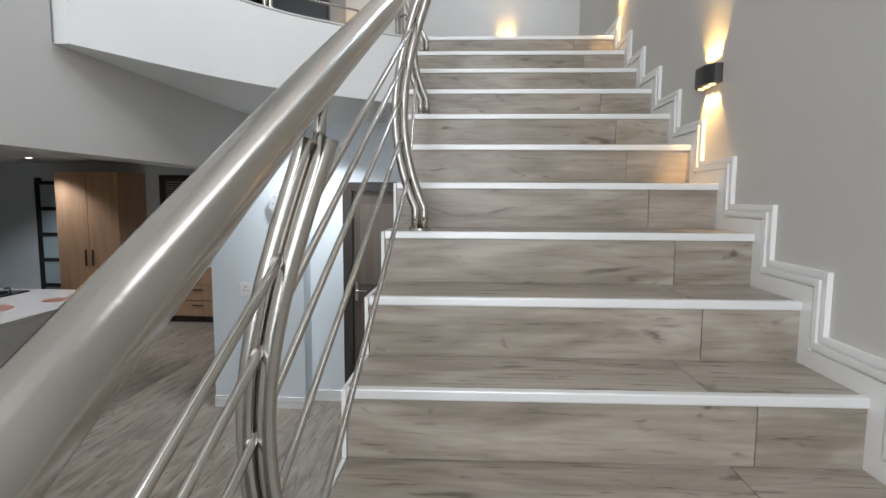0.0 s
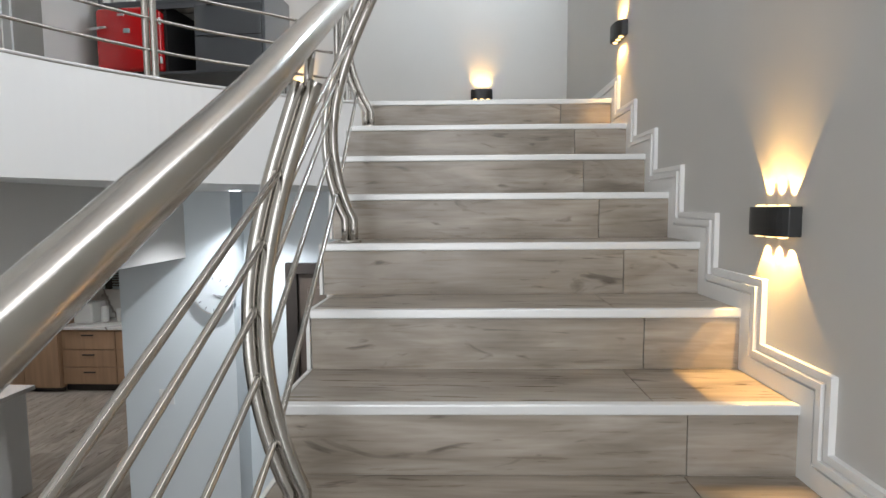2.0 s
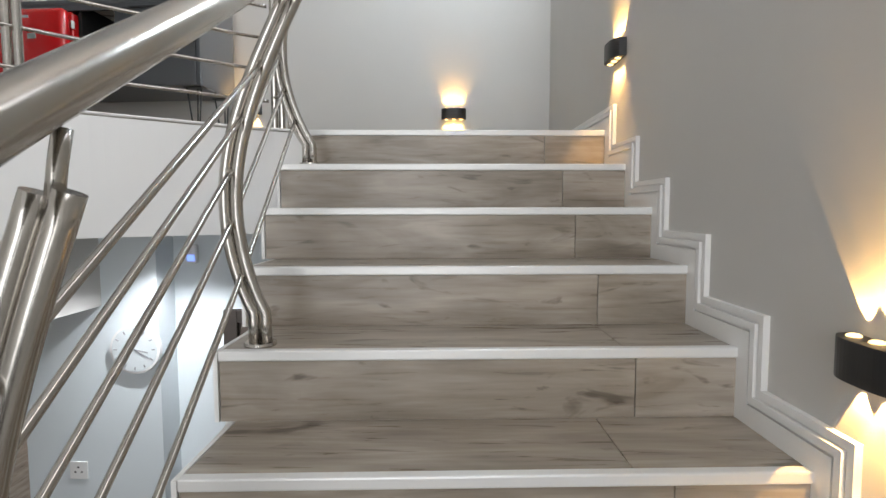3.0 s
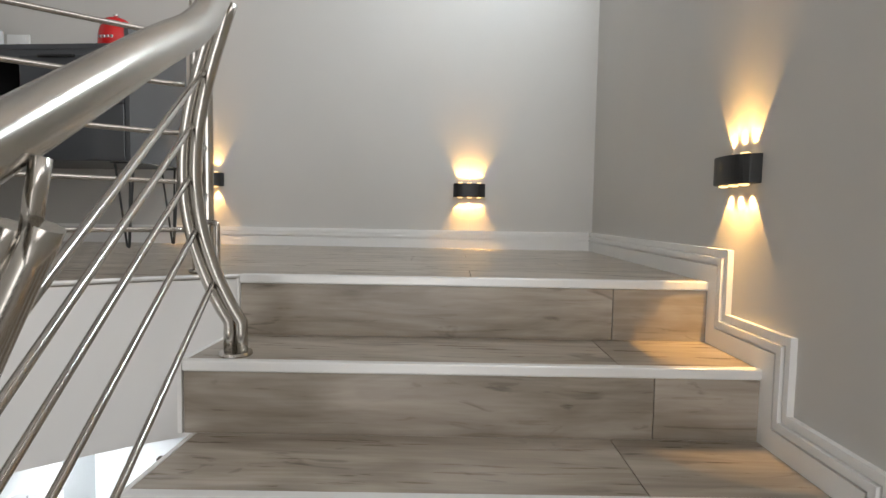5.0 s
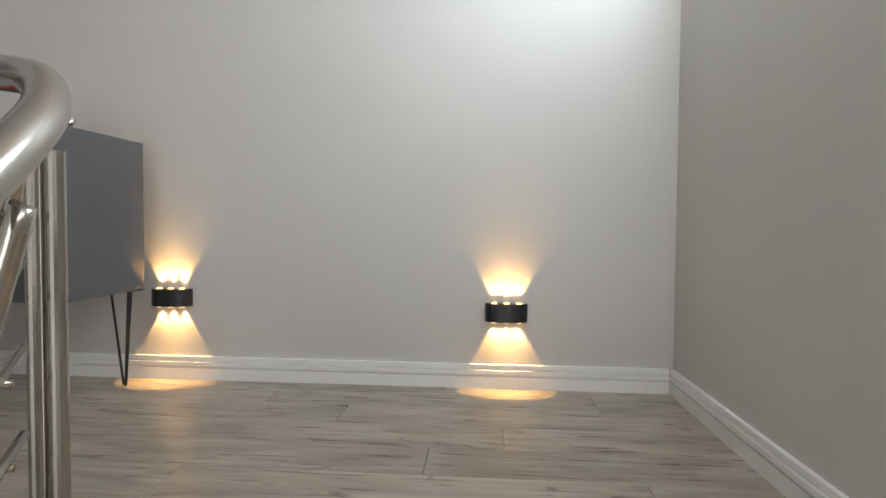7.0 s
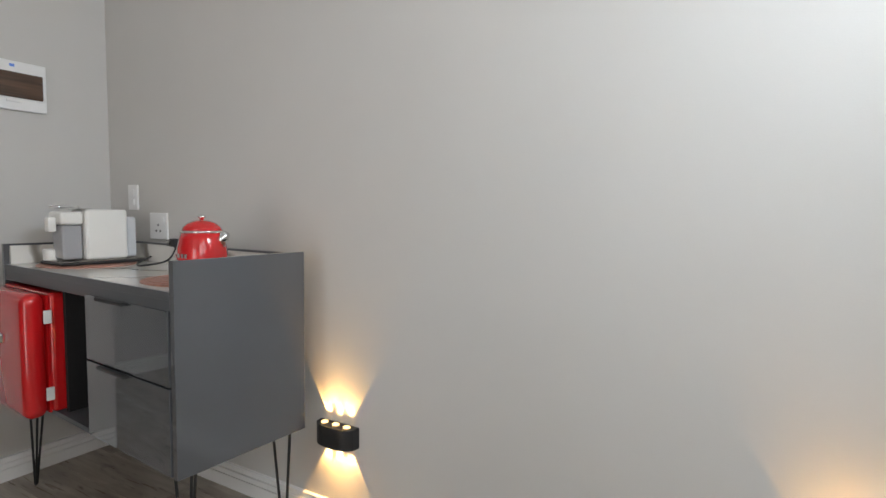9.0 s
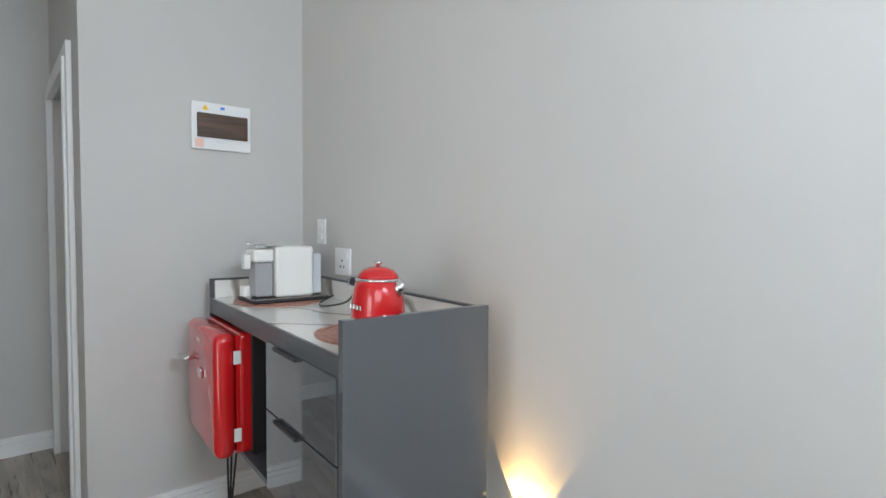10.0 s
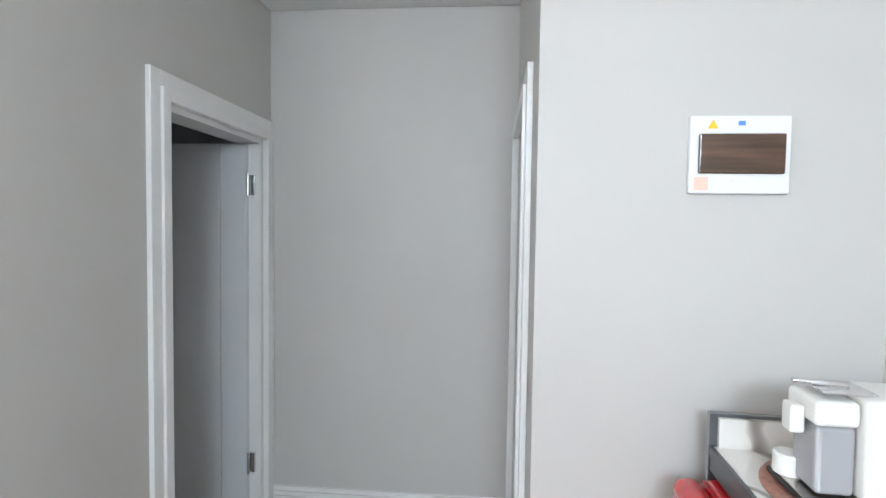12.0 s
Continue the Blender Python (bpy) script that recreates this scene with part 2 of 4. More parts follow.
def prism(outline, axis, a, b):
    """A solid with the outline (2D points) drawn out along an axis from a to b."""
    bm = bmesh.new()
    put = {"x": lambda u, v, w: (w, u, v), "y": lambda u, v, w: (u, w, v), "z": lambda u, v, w: (u, v, w)}[axis]
    lo, hi = [bm.verts.new(put(u, v, a)) for u, v in outline], [bm.verts.new(put(u, v, b)) for u, v in outline]
    n = len(outline)
    for k in range(n):
        bm.faces.new((lo[k], lo[(k + 1) % n], hi[(k + 1) % n], hi[k]))
    bm.faces.new(lo[::-1]), bm.faces.new(hi)
    return bm


def setting(name, bm, mat, label, category="wall", smooth=False):
    return tagged(part(name, bm, mat, None, "", smooth), label, category, kind="structure")


# ---------- plan ----------
RISE, RUN, STEPS = 0.18, 0.289, 17
GROUND = -RISE * STEPS
LEFT = -1.41                  # open side of the stair
BACK = 1.415                  # back wall of the landing
DBX = -3.65                   # wall with the distribution board
CEIL = 2.70
SLAB = 0.47                   # thickness of the landing's edge
HALLX = -2.84                 # hall wall and the beam over the kitchen opening
FRONT = -6.5


def nose(k):
    """y and z of the edge of step k; step 10 is the landing."""
    return (k - 10) * RUN, (k - 10) * RISE


SPLAY = 0.024                 # the steps run slightly askew to the wall


def open_end(k):
    """x of the open end of step k: the stair widens towards the landing."""
    return {10: LEFT, 9: -1.435, 8: -1.405, 7: -1.37, 6: -1.335}.get(k, -1.298)


# edge of the landing round the void
EDGE_LINE = [(p.x, p.y) for p in smooth_line([(LEFT, -0.035, 0), (-1.62, -0.14, 0), (-1.86, -0.33, 0), (-2.12, -0.54, 0), (-2.34, -0.80, 0), (-2.52, -1.08, 0), (-2.78, -1.60, 0)], 7)]

# ---------- large structure ----------
bm = box(0, 0.2, FRONT, BACK, GROUND, 1.0)
box(0, 0.2, FRONT, -3.2, 1.0, CEIL, bm=bm)
box(0, 0.2, -3.2, -0.4, 2.55, CEIL, bm=bm)
box(0, 0.2, -3.2, -0.4, 1.0, 1.45, bm=bm)
box(0, 0.2, -0.4, 0.1, 1.0, CEIL, bm=bm)
box(0, 0.2, 0.1, 1.15, 1.0, 1.95, bm=bm)
box(0, 0.2, 0.1, 1.15, 2.58, CEIL, bm=bm)
box(0, 0.2, 1.15, BACK, 1.0, CEIL, bm=bm)
setting("wall_east", bm, PAINT, "smooth warm grey painted wall beside the stair")
setting("wall_north", box(-5.2, 0.2, BACK, BACK + 0.2, -SLAB, CEIL), PAINT, "smooth warm grey painted wall behind the landing")
setting("wall_db", box(DBX - 0.2, DBX, 0.495, BACK, 0, CEIL), PAINT, "warm grey painted wall that carries the distribution board")
setting("wall_hall_end", box(-5.2, -4.83, -0.9, 0.80, 0, CEIL), PAINT, "warm grey painted wall at the passage's end")
setting("ceiling", box(-5.2, 0.2, FRONT, BACK + 0.2, CEIL, CEIL + 0.15), WHITE, "plain white ceiling", "ceiling")
bm = box(-4.83, DBX - 0.2, -0.775, 0.495, 2.577, CEIL - 0.004, 0.008)
setting("ceiling_panel", bm, WHITE, "white ceiling panel over the passage", "ceiling")

# passage wall with the open door, and the doorway opposite
bm = box(-4.83, -4.735, -0.9, -0.775, 0, CEIL)
box(-3.93, -3.2, -0.9, -0.775, 0, CEIL, bm=bm)
box(-4.735, -3.93, -0.9, -0.775, 1.915, CEIL, bm=bm)
setting("wall_passage_south", bm, PAINT, "warm grey painted passage wall with a doorway")
bm = box(-4.83, -4.70, 0.495, 0.72, 0, CEIL)
box(-4.70, DBX - 0.30, 0.495, 0.72, 1.92, CEIL, bm=bm)
box(DBX - 0.30, DBX - 0.2, 0.495, 0.72, 0, CEIL, bm=bm)
setting("wall_passage_north", bm, PAINT, "warm grey painted passage wall with a doorway")
setting("wall_bedroom", box(-5.2, -2.95, -2.6, -2.4, 0, CEIL), PAINT, "plain grey wall of the room behind the door")
setting("wall_bedroom_side", box(-3.4, HALLX - 0.2, -2.4, -0.9, 0, CEIL), PAINT, "plain grey wall between room and void")
setting("wall_bedroom_west", box(-5.4, -5.2, -2.6, BACK, 0, CEIL), PAINT, "plain grey outer wall")

# the hall wall: full height in front, a beam above the kitchen opening further in
bm = box(HALLX - 0.2, HALLX, FRONT, -1.62, -0.94, CEIL)
box(HALLX - 0.2, HALLX, -1.62, 0.67, -0.94, -SLAB, bm=bm)
box(HALLX - 0.2, HALLX, FRONT, -2.6, GROUND, -0.94, bm=bm)
setting("wall_west", bm, PAINT, "pale grey painted hall wall with a wide kitchen opening")
bm = box(HALLX, 0.2, FRONT - 0.25, FRONT, GROUND, -2.75)
box(HALLX, 0.2, FRONT - 0.25, FRONT, 2.45, CEIL, bm=bm)
box(HALLX, -2.8, FRONT - 0.25, FRONT, -2.75, 2.45, bm=bm)
box(-0.2, 0.2, FRONT - 0.25, FRONT, -2.75, 2.45, bm=bm)
setting("wall_south", bm, PAINT, "grey painted front wall with a tall window")
setting("wall_clock", box(-3.34, -2.50, 0.67, 0.90, GROUND, -SLAB), HALLPAINT, "pale blue-grey wall pier that carries the clock")
bm = box(-2.50, -2.19, 0.88, 1.08, GROUND, -SLAB)
box(-2.19, -1.36, 0.88, 1.08, -1.0, -SLAB, bm=bm)
box(-1.36, 0, 0.88, 1.08, GROUND, -SLAB, bm=bm)
setting("wall_hall_north", bm, HALLPAINT, "pale blue-grey hall wall with a dark door")
setting("ground_floor_base", box(-9.2, 0.2, FRONT, 4.6, GROUND - 0.2, GROUND - 0.012), GROUT, "screed under the ground floor boards", "floor")
setting("ground", box(-60, 60, -80, 60, GROUND - 0.5, GROUND - 0.25), material("lawn", (0.08, 0.12, 0.05), 0.9, vary=0.3), "lawn around the house", "ground")

# landing slab with its curved white edge
outline = EDGE_LINE + [(-5.2, -1.60), (-5.2, BACK), (0, BACK), (0, 0.02), (LEFT, 0.02 + SPLAY * LEFT)]
setting("landing_slab", prism(outline, "z", -SLAB, -0.014), WHITE, "white landing slab with a curved edge round the void", "floor")

# kitchen shell
setting("kitchen_wall_north", box(-9.2, -2.2, 4.4, 4.6, GROUND, -0.6), HALLPAINT, "grey kitchen wall behind the cupboards")
setting("kitchen_wall_west", box(-9.2, -9.0, -3, 4.4, GROUND, -0.6), HALLPAINT, "grey kitchen wall")
setting("kitchen_wall_south", box(-9.0, HALLX - 0.2, -3.2, -3.0, GROUND, -0.6), HALLPAINT, "grey kitchen wall")
setting("kitchen_wall_east", box(-2.4, -2.2, 1.08, 4.4, GROUND, -0.6), HALLPAINT, "grey kitchen wall")
bm = box(-9.2, HALLX - 0.2, -3.2, 4.6, -0.6, -0.5)
box(HALLX - 0.2, -2.2, 0.9, 4.6, -0.6, -0.5, bm=bm)
setting("kitchen_ceiling", bm, WHITE, "white kitchen ceiling", "ceiling")

# ---------- staircase ----------
stair = tagged(empty("staircase", (LEFT / 2, -2.4, GROUND)), "straight stair with grey oak treads and white edge strips", "staircase", kind="structure")
pts = []
for k in range(-6, 11):
    y, z = nose(k)
    pts += [(y + 0.012, z - RISE - 0.012), (y + 0.012, z - 0.012)]
pts[0] = (pts[0][0], GROUND - 0.01)
top_y = nose(10)[0] + 0.3
pts += [(top_y, -0.014), (top_y, -0.42), (nose(-6)[0] + 0.45, GROUND - 0.01)]
bm = prism(pts, "x", -1.29, -0.002)
for v in bm.verts:
    if v.co.x < -1:
        v.co.x = open_end(max(-6, min(10, 10 + math.floor((v.co.y + 0.02) / RUN)))) + 0.008
part("body", bm, WHITE, stair, "white plastered stair body")
for k in range(-6, 11):
    y, z = nose(k)
    lx = open_end(k)
    lay = -0.29 + 0.012 * math.sin(k * 2.3)
    bmn = box(lx, -0.004, y - 0.006, y + 0.022, z - 0.025, z + 0.002, 0.004)
    part("edge_strip", bmn, NOSE, stair, "white aluminium edge strip")
    for x0, x1 in ((lx + 0.002, lay - 0.001), (lay + 0.001, -0.004)):
        part("riser", box(x0, x1, y, y + 0.012, z - RISE, z - 0.025, 0.0008, 1), OAK, stair)
    if k < 10:
        lay2 = -0.34 - 0.05 * math.sin(k * 1.7)
        for x0, x1 in ((lx + 0.002, lay2 - 0.001), (lay2 + 0.001, -0.004)):
            part("tread", box(x0, x1, y + 0.022, nose(k + 1)[0] + 0.001, z - 0.012, z, 0.0008, 1), OAK, stair)
# thin white strip that follows the steps on the open side
bm = bmesh.new()
for k in range(-6, 11):
    y, z = nose(k)
    lx = open_end(k)
    box(lx - 0.012, lx - 0.001, y - 0.004, y + 0.010, z - RISE, z - 0.001, bm=bm)
    if k < 10:
        box(lx - 0.012, lx - 0.001, y + 0.010, nose(k + 1)[0] - 0.004, z - 0.030, z - 0.001, bm=bm)
part("side_trim", bm, TRIM, stair, "white strip along the stair's open side")
for ob in stair.children:
    for v in ob.data.vertices:
        v.co.y += SPLAY * v.co.x


# stepped skirting up the wall
def stepped_band(a, b, thick):
    """Band between two parallel zigzags that follow the steps, standing thick off the wall."""
    line = []
    for k in range(-5, 11):
        y, z = nose(k)
        line += [(y, z - RISE), (y, z)]
    line.append((BACK - 0.02, 0.0))
    bm = bmesh.new()
    rows = []
    for i, (y, z) in enumerate(line):
        row = []
        last = i == len(line) - 1
        for off in (a, b):
            yy = y if last else y - off
            row += [bm.verts.new((-thick, yy, z + off)), bm.verts.new((0.0, yy, z + off))]
        rows.append(row)
    for p, q in zip(rows, rows[1:]):
        bm.faces.new((p[0], q[0], q[2], p[2])), bm.faces.new((p[0], p[1], q[1], q[0])), bm.faces.new((p[2], q[2], q[3], p[3]))
    for r in (rows[0], rows[-1]):
        bm.faces.new((r[0], r[2], r[3], r[1]))
    return bm


skirt = tagged(empty("baseboard_stair", (0, -2.4, -1.5)), "white moulded skirting that steps up the stair wall", "skirting", kind="structure")
for name, a, b, th in (("lower_board", 0.0, 0.052, 0.020), ("groove", 0.052, 0.060, 0.012), ("middle_bead", 0.060, 0.078, 0.022),
                       ("upper_groove", 0.078, 0.085, 0.010), ("top_bead", 0.085, 0.102, 0.016)):
    part(name, stepped_band(a, b, th), TRIM, skirt)


def skirting(name, p, q, out, label):
    """Moulded skirting from p to q on the floor; out is the way off the wall."""
    base = tagged(empty(name, (p[0], p[1], p[2])), label, "skirting", kind="structure")
    for nm, a, b, th in (("lower_board", 0.0, 0.052, 0.020), ("groove", 0.052, 0.060, 0.012), ("middle_bead", 0.060, 0.078, 0.022),
                         ("upper_groove", 0.078, 0.085, 0.010), ("top_bead", 0.085, 0.102, 0.016)):
        x0, x1 = sorted((p[0], q[0] + out[0] * th)) if out[0] else sorted((p[0], q[0]))
        y0, y1 = sorted((p[1], q[1] + out[1] * th)) if out[1] else sorted((p[1], q[1]))
        part(nm, box(x0, x1, y0, y1, p[2] + a, p[2] + b), TRIM, base)


skirting("baseboard_1", (DBX + 0.02, BACK, 0), (-0.02, BACK, 0), (0, -1), "white moulded skirting along the landing's back wall")
skirting("baseboard_2", (DBX, 0.505, 0), (DBX, BACK - 0.02, 0), (1, 0), "white moulded skirting under the distribution board")
skirting("baseboard_3", (-4.83, -0.775, 0), (-4.83, 0.495, 0), (1, 0), "white moulded skirting at the passage's end")
skirting("baseboard_4", (-3.825, -0.775, 0), (-3.2, -0.775, 0), (0, 1), "white moulded skirting along the passage wall")
skirting("baseboard_5", (-3.34, 0.67, GROUND), (-2.50, 0.67, GROUND), (0, -1), "white skirting under the clock")
skirting("baseboard_6", (-2.48, 0.88, GROUND), (-2.20, 0.88, GROUND), (0, -1), "white skirting beside the dark door")


# ---------- railings ----------
RAIL_R, POST_R, HAND_R = 0.0075, 0.0150, 0.0285
# step: (x of the foot, lean of the top, height of the top, how far the post bows out)
POSTS = {-4: (-1.270, -0.010, 0.90, 0.125), -1: (-1.195, -0.010, 0.925, 0.110), 3: (-1.180, 0.045, 0.910, 0.092), 6: (-1.250, 0.100, 0.890, 0.108), 9: (-1.330, -0.020, 0.875, 0.105)}


def bowed(spec, h):
    """How far a post stands off its foot at height h."""
    _, lean, top, out = spec
    u = max(0.0, (h - 0.085) / (top - 0.085))
    return lean * u - out * math.sin(math.pi * u ** 0.88)


railing = tagged(empty("stair_railing", (-1.26, -2.2, -1.2)), "brushed stainless steel stair railing with bowed double posts", "railing")
for k, spec in POSTS.items():
    y, z = nose(k)
    y += 0.062 + SPLAY * spec[0]
    fx, top = spec[0], spec[2]
    hs = [0.0, 0.06] + [0.085 + (top - 0.085) * i / 26 for i in range(27)]
    post = empty("post", (fx, y, z))
    post.parent = railing
    post.matrix_parent_inverse = Matrix.Translation(railing.location).inverted()
    for nm, o in (("outer_tube", -0.0155), ("inner_tube", 0.0155)):
        ob = part(nm, tube([(bowed(spec, h) + o, 0, h) for h in hs], POST_R, 18), STEEL, post, smooth=True)
        ob.data.polygons.foreach_set("use_smooth", [len(p.vertices) == 4 for p in ob.data.polygons])
    part("base_plate", lathe([(0.040, 0.0), (0.042, 0.004), (0.040, 0.010), (0.020, 0.012)], sides=28), STEEL, post, "round steel base plate")
    part("saddle", tube([(spec[1], 0, top - 0.01), (spec[1] + 0.002, 0.004, top + 0.025), (spec[1] + 0.006, 0.008, top + 0.06)], 0.009, 12), STEEL, post, smooth=True)

hand = [(-1.23, -4.73, -1.88), (-1.22, -4.03, -1.48), (-1.214, -3.56, -1.210), (-1.20, -3.15, -0.972), (-1.17, -2.75, -0.733), (-1.135, -2.33, -0.470), (-1.13, -2.03, -0.280), (-1.15, -1.45, 0.055), (-1.195, -0.88, 0.385), (-1.235, -0.64, 0.510), (-1.305, -0.395, 0.665), (-1.345, -0.233, 0.790), (-1.400, -0.147, 0.850), (-1.475, -0.081, 0.895), (-1.585, -0.040, 0.922), (-1.705, -0.056, 0.937)]
part("handrail", tube(smooth_line(hand, 8), HAND_R, 24), STEEL, railing, "round polished handrail", smooth=True)
for share in (0.215, 0.365, 0.515, 0.665, 0.815):
    pts = [Vector((sp[0] + bowed(sp, share * sp[2]), nose(k)[0] + 0.062 + SPLAY * sp[0], nose(k)[1] + share * sp[2])) for k, sp in POSTS.items()]
    end = pts[-1] + (pts[-1] - pts[-2]) * 0.17
    part("rail", tube(pts + [Vector((-1.475, end.y, end.z))], RAIL_R, 12), STEEL, railing, smooth=True)

# railing along the landing's edge
guard = tagged(empty("landing_railing", (-2.0, -0.4, 0.0)), "stainless steel railing along the landing's curved edge", "railing")
inset = [(x - 0.01, y + 0.07) for x, y in EDGE_LINE]
for h in (0.13, 0.27, 0.41, 0.55, 0.69):
    part("rail", tube([(x, y, h) for x, y in inset[5:]], RAIL_R, 12), STEEL, guard, smooth=True)
part("handrail", tube([Vector((-1.745, -0.065, 0.936))] + [Vector((x, y, 0.94)) for x, y in inset if x < -1.80], HAND_R, 24), STEEL, guard, smooth=True)
for x, y in ((-1.535, 0.0), inset[25], inset[40]):
    p = empty("post", (x, y, 0))
    p.parent = guard
    p.matrix_parent_inverse = Matrix.Translation(guard.location).inverted()
    for nm, o in (("near_tube", -0.0155), ("far_tube", 0.0155)):
        part(nm, tube([(o, 0.3 * o, 0.0), (o, 0.3 * o, 0.80)], POST_R, 16), STEEL, p)
    part("base_plate", lathe([(0.040, 0.0), (0.042, 0.004), (0.040, 0.010), (0.020, 0.012)], sides=28), STEEL, p)
    part("saddle", tube([(0, 0, 0.79), (0, 0, 0.93)], 0.009, 12), STEEL, p, smooth=True)
part("end_loop", tube(smooth_line([(-1.555, -0.01, 0.15), (-1.49, -0.035, 0.152), (-1.475, -0.04, 0.146), (-1.473, -0.041, 0.12), (-1.473, -0.042, -0.002)], 5), 0.008, 10), STEEL, guard, smooth=True)


# ---------- wall lamps ----------
def wall_lamp(at, turn, label):
    """Up-and-down light, .18 wide; built facing -y, then turned."""
    lamp = empty("wall_lamp")
    w, d, h = 0.09, 0.058, 0.038
    outline = [(-w, 0.0)] + [(-w + 0.004 + (2 * w - 0.008) * k / 16, -d + 0.022 * (2 * k / 16 - 1) ** 4 + 0.006 * (2 * k / 16 - 1) ** 2) for k in range(17)] + [(w, 0.0)]
    ob = part("housing", prism(outline, "z", -h, h), BLACK, lamp, "curved matt black housing")
    m = ob.modifiers.new("bevel", "BEVEL")
    m.width, m.segments, m.limit_method = 0.0015, 2, "ANGLE"
    for s in (-1, 1):
        for x in (-0.052, 0, 0.052):
            disc = lathe([(0.013, 0.0), (0.012, 0.003), (0.008, 0.005)], (x, -0.024, 0), 18)
            if s < 0:
                bmesh.ops.scale(disc, vec=(1, 1, -1), verts=disc.verts)
            bmesh.ops.translate(disc, vec=(0, 0, s * (h + 0.0005)), verts=disc.verts)
            part("lens", disc, WARM, lamp, "glowing warm lens", smooth=True)
    lamp.matrix_world = pose(*at, 0, 0, turn)
    for s in (-1, 1):
        for x in (-0.052, 0, 0.052):
            sp = bpy.data.lights.new("lamp_beam", "SPOT")
            sp.energy, sp.color, sp.spot_size, sp.spot_blend, sp.shadow_soft_size = 11, (1.0, 0.58, 0.18), radians(56), 0.05, 0.001
            o = new("lamp_beam", sp)
            o.matrix_world = pose(*at, 0, 0, turn) @ look((x, -0.0125, s * (h + 0.006)), (x * 1.6, -0.02, s * 1.0))
    return tagged(lamp, label, "wall lamp", "wall lamps")


wall_lamp((0, -1.593, -0.636), -90, "black up-and-down wall lamp glowing warm beside the stair")
wall_lamp((0, -0.126, 0.319), -90, "black up-and-down wall lamp glowing warm at the stair's top")
wall_lamp((-0.695, BACK, 0.327), 0, "black up-and-down wall lamp glowing warm above the skirting")
wall_lamp((-2.178, BACK, 0.366), 0, "black up-and-down wall lamp glowing warm beside the charcoal cabinet")

# ---------- drinks corner on the landing ----------
CX0, CX1, CY0, CY1 = -3.57, -2.335, 0.97, 1.464
CB, CT = 0.41, 0.925
LIFT = 0.02
cab = tagged(empty("drinks_cabinet", (-2.95, 1.22, 0)), "charcoal gloss cabinet with drawers on black hairpin legs", "cabinet")
part("side_panel", box(CX1 - 0.022, CX1, CY0, CY1, CB, 1.032, 0.0015), CHARCOAL, cab)
part("side_panel", box(CX0, CX0 + 0.022, CY0, CY1, CB, 1.026, 0.0015), CHARCOAL, cab)
part("bottom_panel", box(CX0 + 0.022, CX1 - 0.022, CY0 + 0.004, CY1, CB, CB + 0.018), EDGE, cab)
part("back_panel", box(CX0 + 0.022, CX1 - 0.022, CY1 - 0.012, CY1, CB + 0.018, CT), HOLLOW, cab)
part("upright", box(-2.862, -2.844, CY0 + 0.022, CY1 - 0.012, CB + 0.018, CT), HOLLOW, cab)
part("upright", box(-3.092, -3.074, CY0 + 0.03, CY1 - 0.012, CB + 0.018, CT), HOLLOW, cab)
part("top_rail", box(CX0 + 0.022, CX1 - 0.022, CY0 + 0.004, CY0 + 0.024, CT - 0.045, CT), EDGE, cab)
for z0, z1 in ((CB + 0.004, 0.668), (0.674, 0.890)):
    d = part("drawer_front", box(-2.848, CX1 - 0.026, CY0 - 0.004, CY0 + 0.016, z0, z1, 0.0015), CHARCOAL, cab)
    part("handle", box(-2.75, -2.58, CY0 - 0.020, CY0 - 0.0045, z1 - 0.010, z1 + 0.001, 0.002), BLACK, d, "black edge pull")
part("worktop", box(CX0 + 0.023, CX1 - 0.023, CY0 + 0.012, CY1 - 0.020, CT, 0.942, 0.001), MARBLE, cab, "white marble top with grey veins")
part("top_edge", box(CX0 + 0.023, CX1 - 0.023, CY0, CY0 + 0.0115, CT - 0.006, 0.943, 0.001), EDGE, cab)
part("splashback", box(CX0 + 0.036, CX1 - 0.023, CY1 - 0.0195, CY1 - 0.004, 0.9425, 1.018), MARBLE, cab, "low white marble upstand")
part("splashback", box(CX0 + 0.023, CX0 + 0.035, CY0 + 0.02, CY1 - 0.021, 0.9425, 1.018), MARBLE, cab, "low white marble upstand")
part("cap_strip", box(CX0 + 0.023, CX1 - 0.023, CY1 - 0.021, CY1, 1.0185, 1.026, 0.001), EDGE, cab)
for lx in (CX0 + 0.09, CX1 - 0.07):
    for ly in (CY0 + 0.06, CY1 - 0.05):
        sx = 0.03 if lx < -3 else -0.03
        bm = bmesh.new()
        for ox, oy in ((-0.045, 0.0), (0.045, 0.0), (0.0, 0.045)):
            tube([(lx + ox, ly + oy, CB - 0.004), (lx - sx * 0.4 + ox * 0.12, ly + oy * 0.12, 0.012), (lx - sx * 0.5, ly, 0.006)], 0.005, 8, bm=bm)
        box(lx - 0.055, lx + 0.055, ly - 0.02, ly + 0.055, CB - 0.005, CB, bm=bm)
        part("hairpin_leg", bm, BLACK, cab, smooth=False)

fr = tagged(empty("mini_fridge", (-3.32, 1.1, CB + 0.018)), "small glossy red retro fridge set into the charcoal cabinet", "fridge")
FX0, FX1, FZ0, FZ1 = -3.535, -3.100, 0.430, 0.868
part("body", box(FX0, FX1, 0.955, 1.02, FZ0, FZ1, 0.018, 3), RED, fr)
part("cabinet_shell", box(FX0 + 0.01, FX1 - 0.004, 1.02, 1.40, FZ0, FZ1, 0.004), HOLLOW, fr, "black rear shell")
door = part("door", box(FX0 - 0.002, FX1 + 0.002, 0.868, 0.948, FZ0 - 0.012, FZ1 + 0.004, 0.034, 5), RED, fr, "rounded red door", smooth=True)
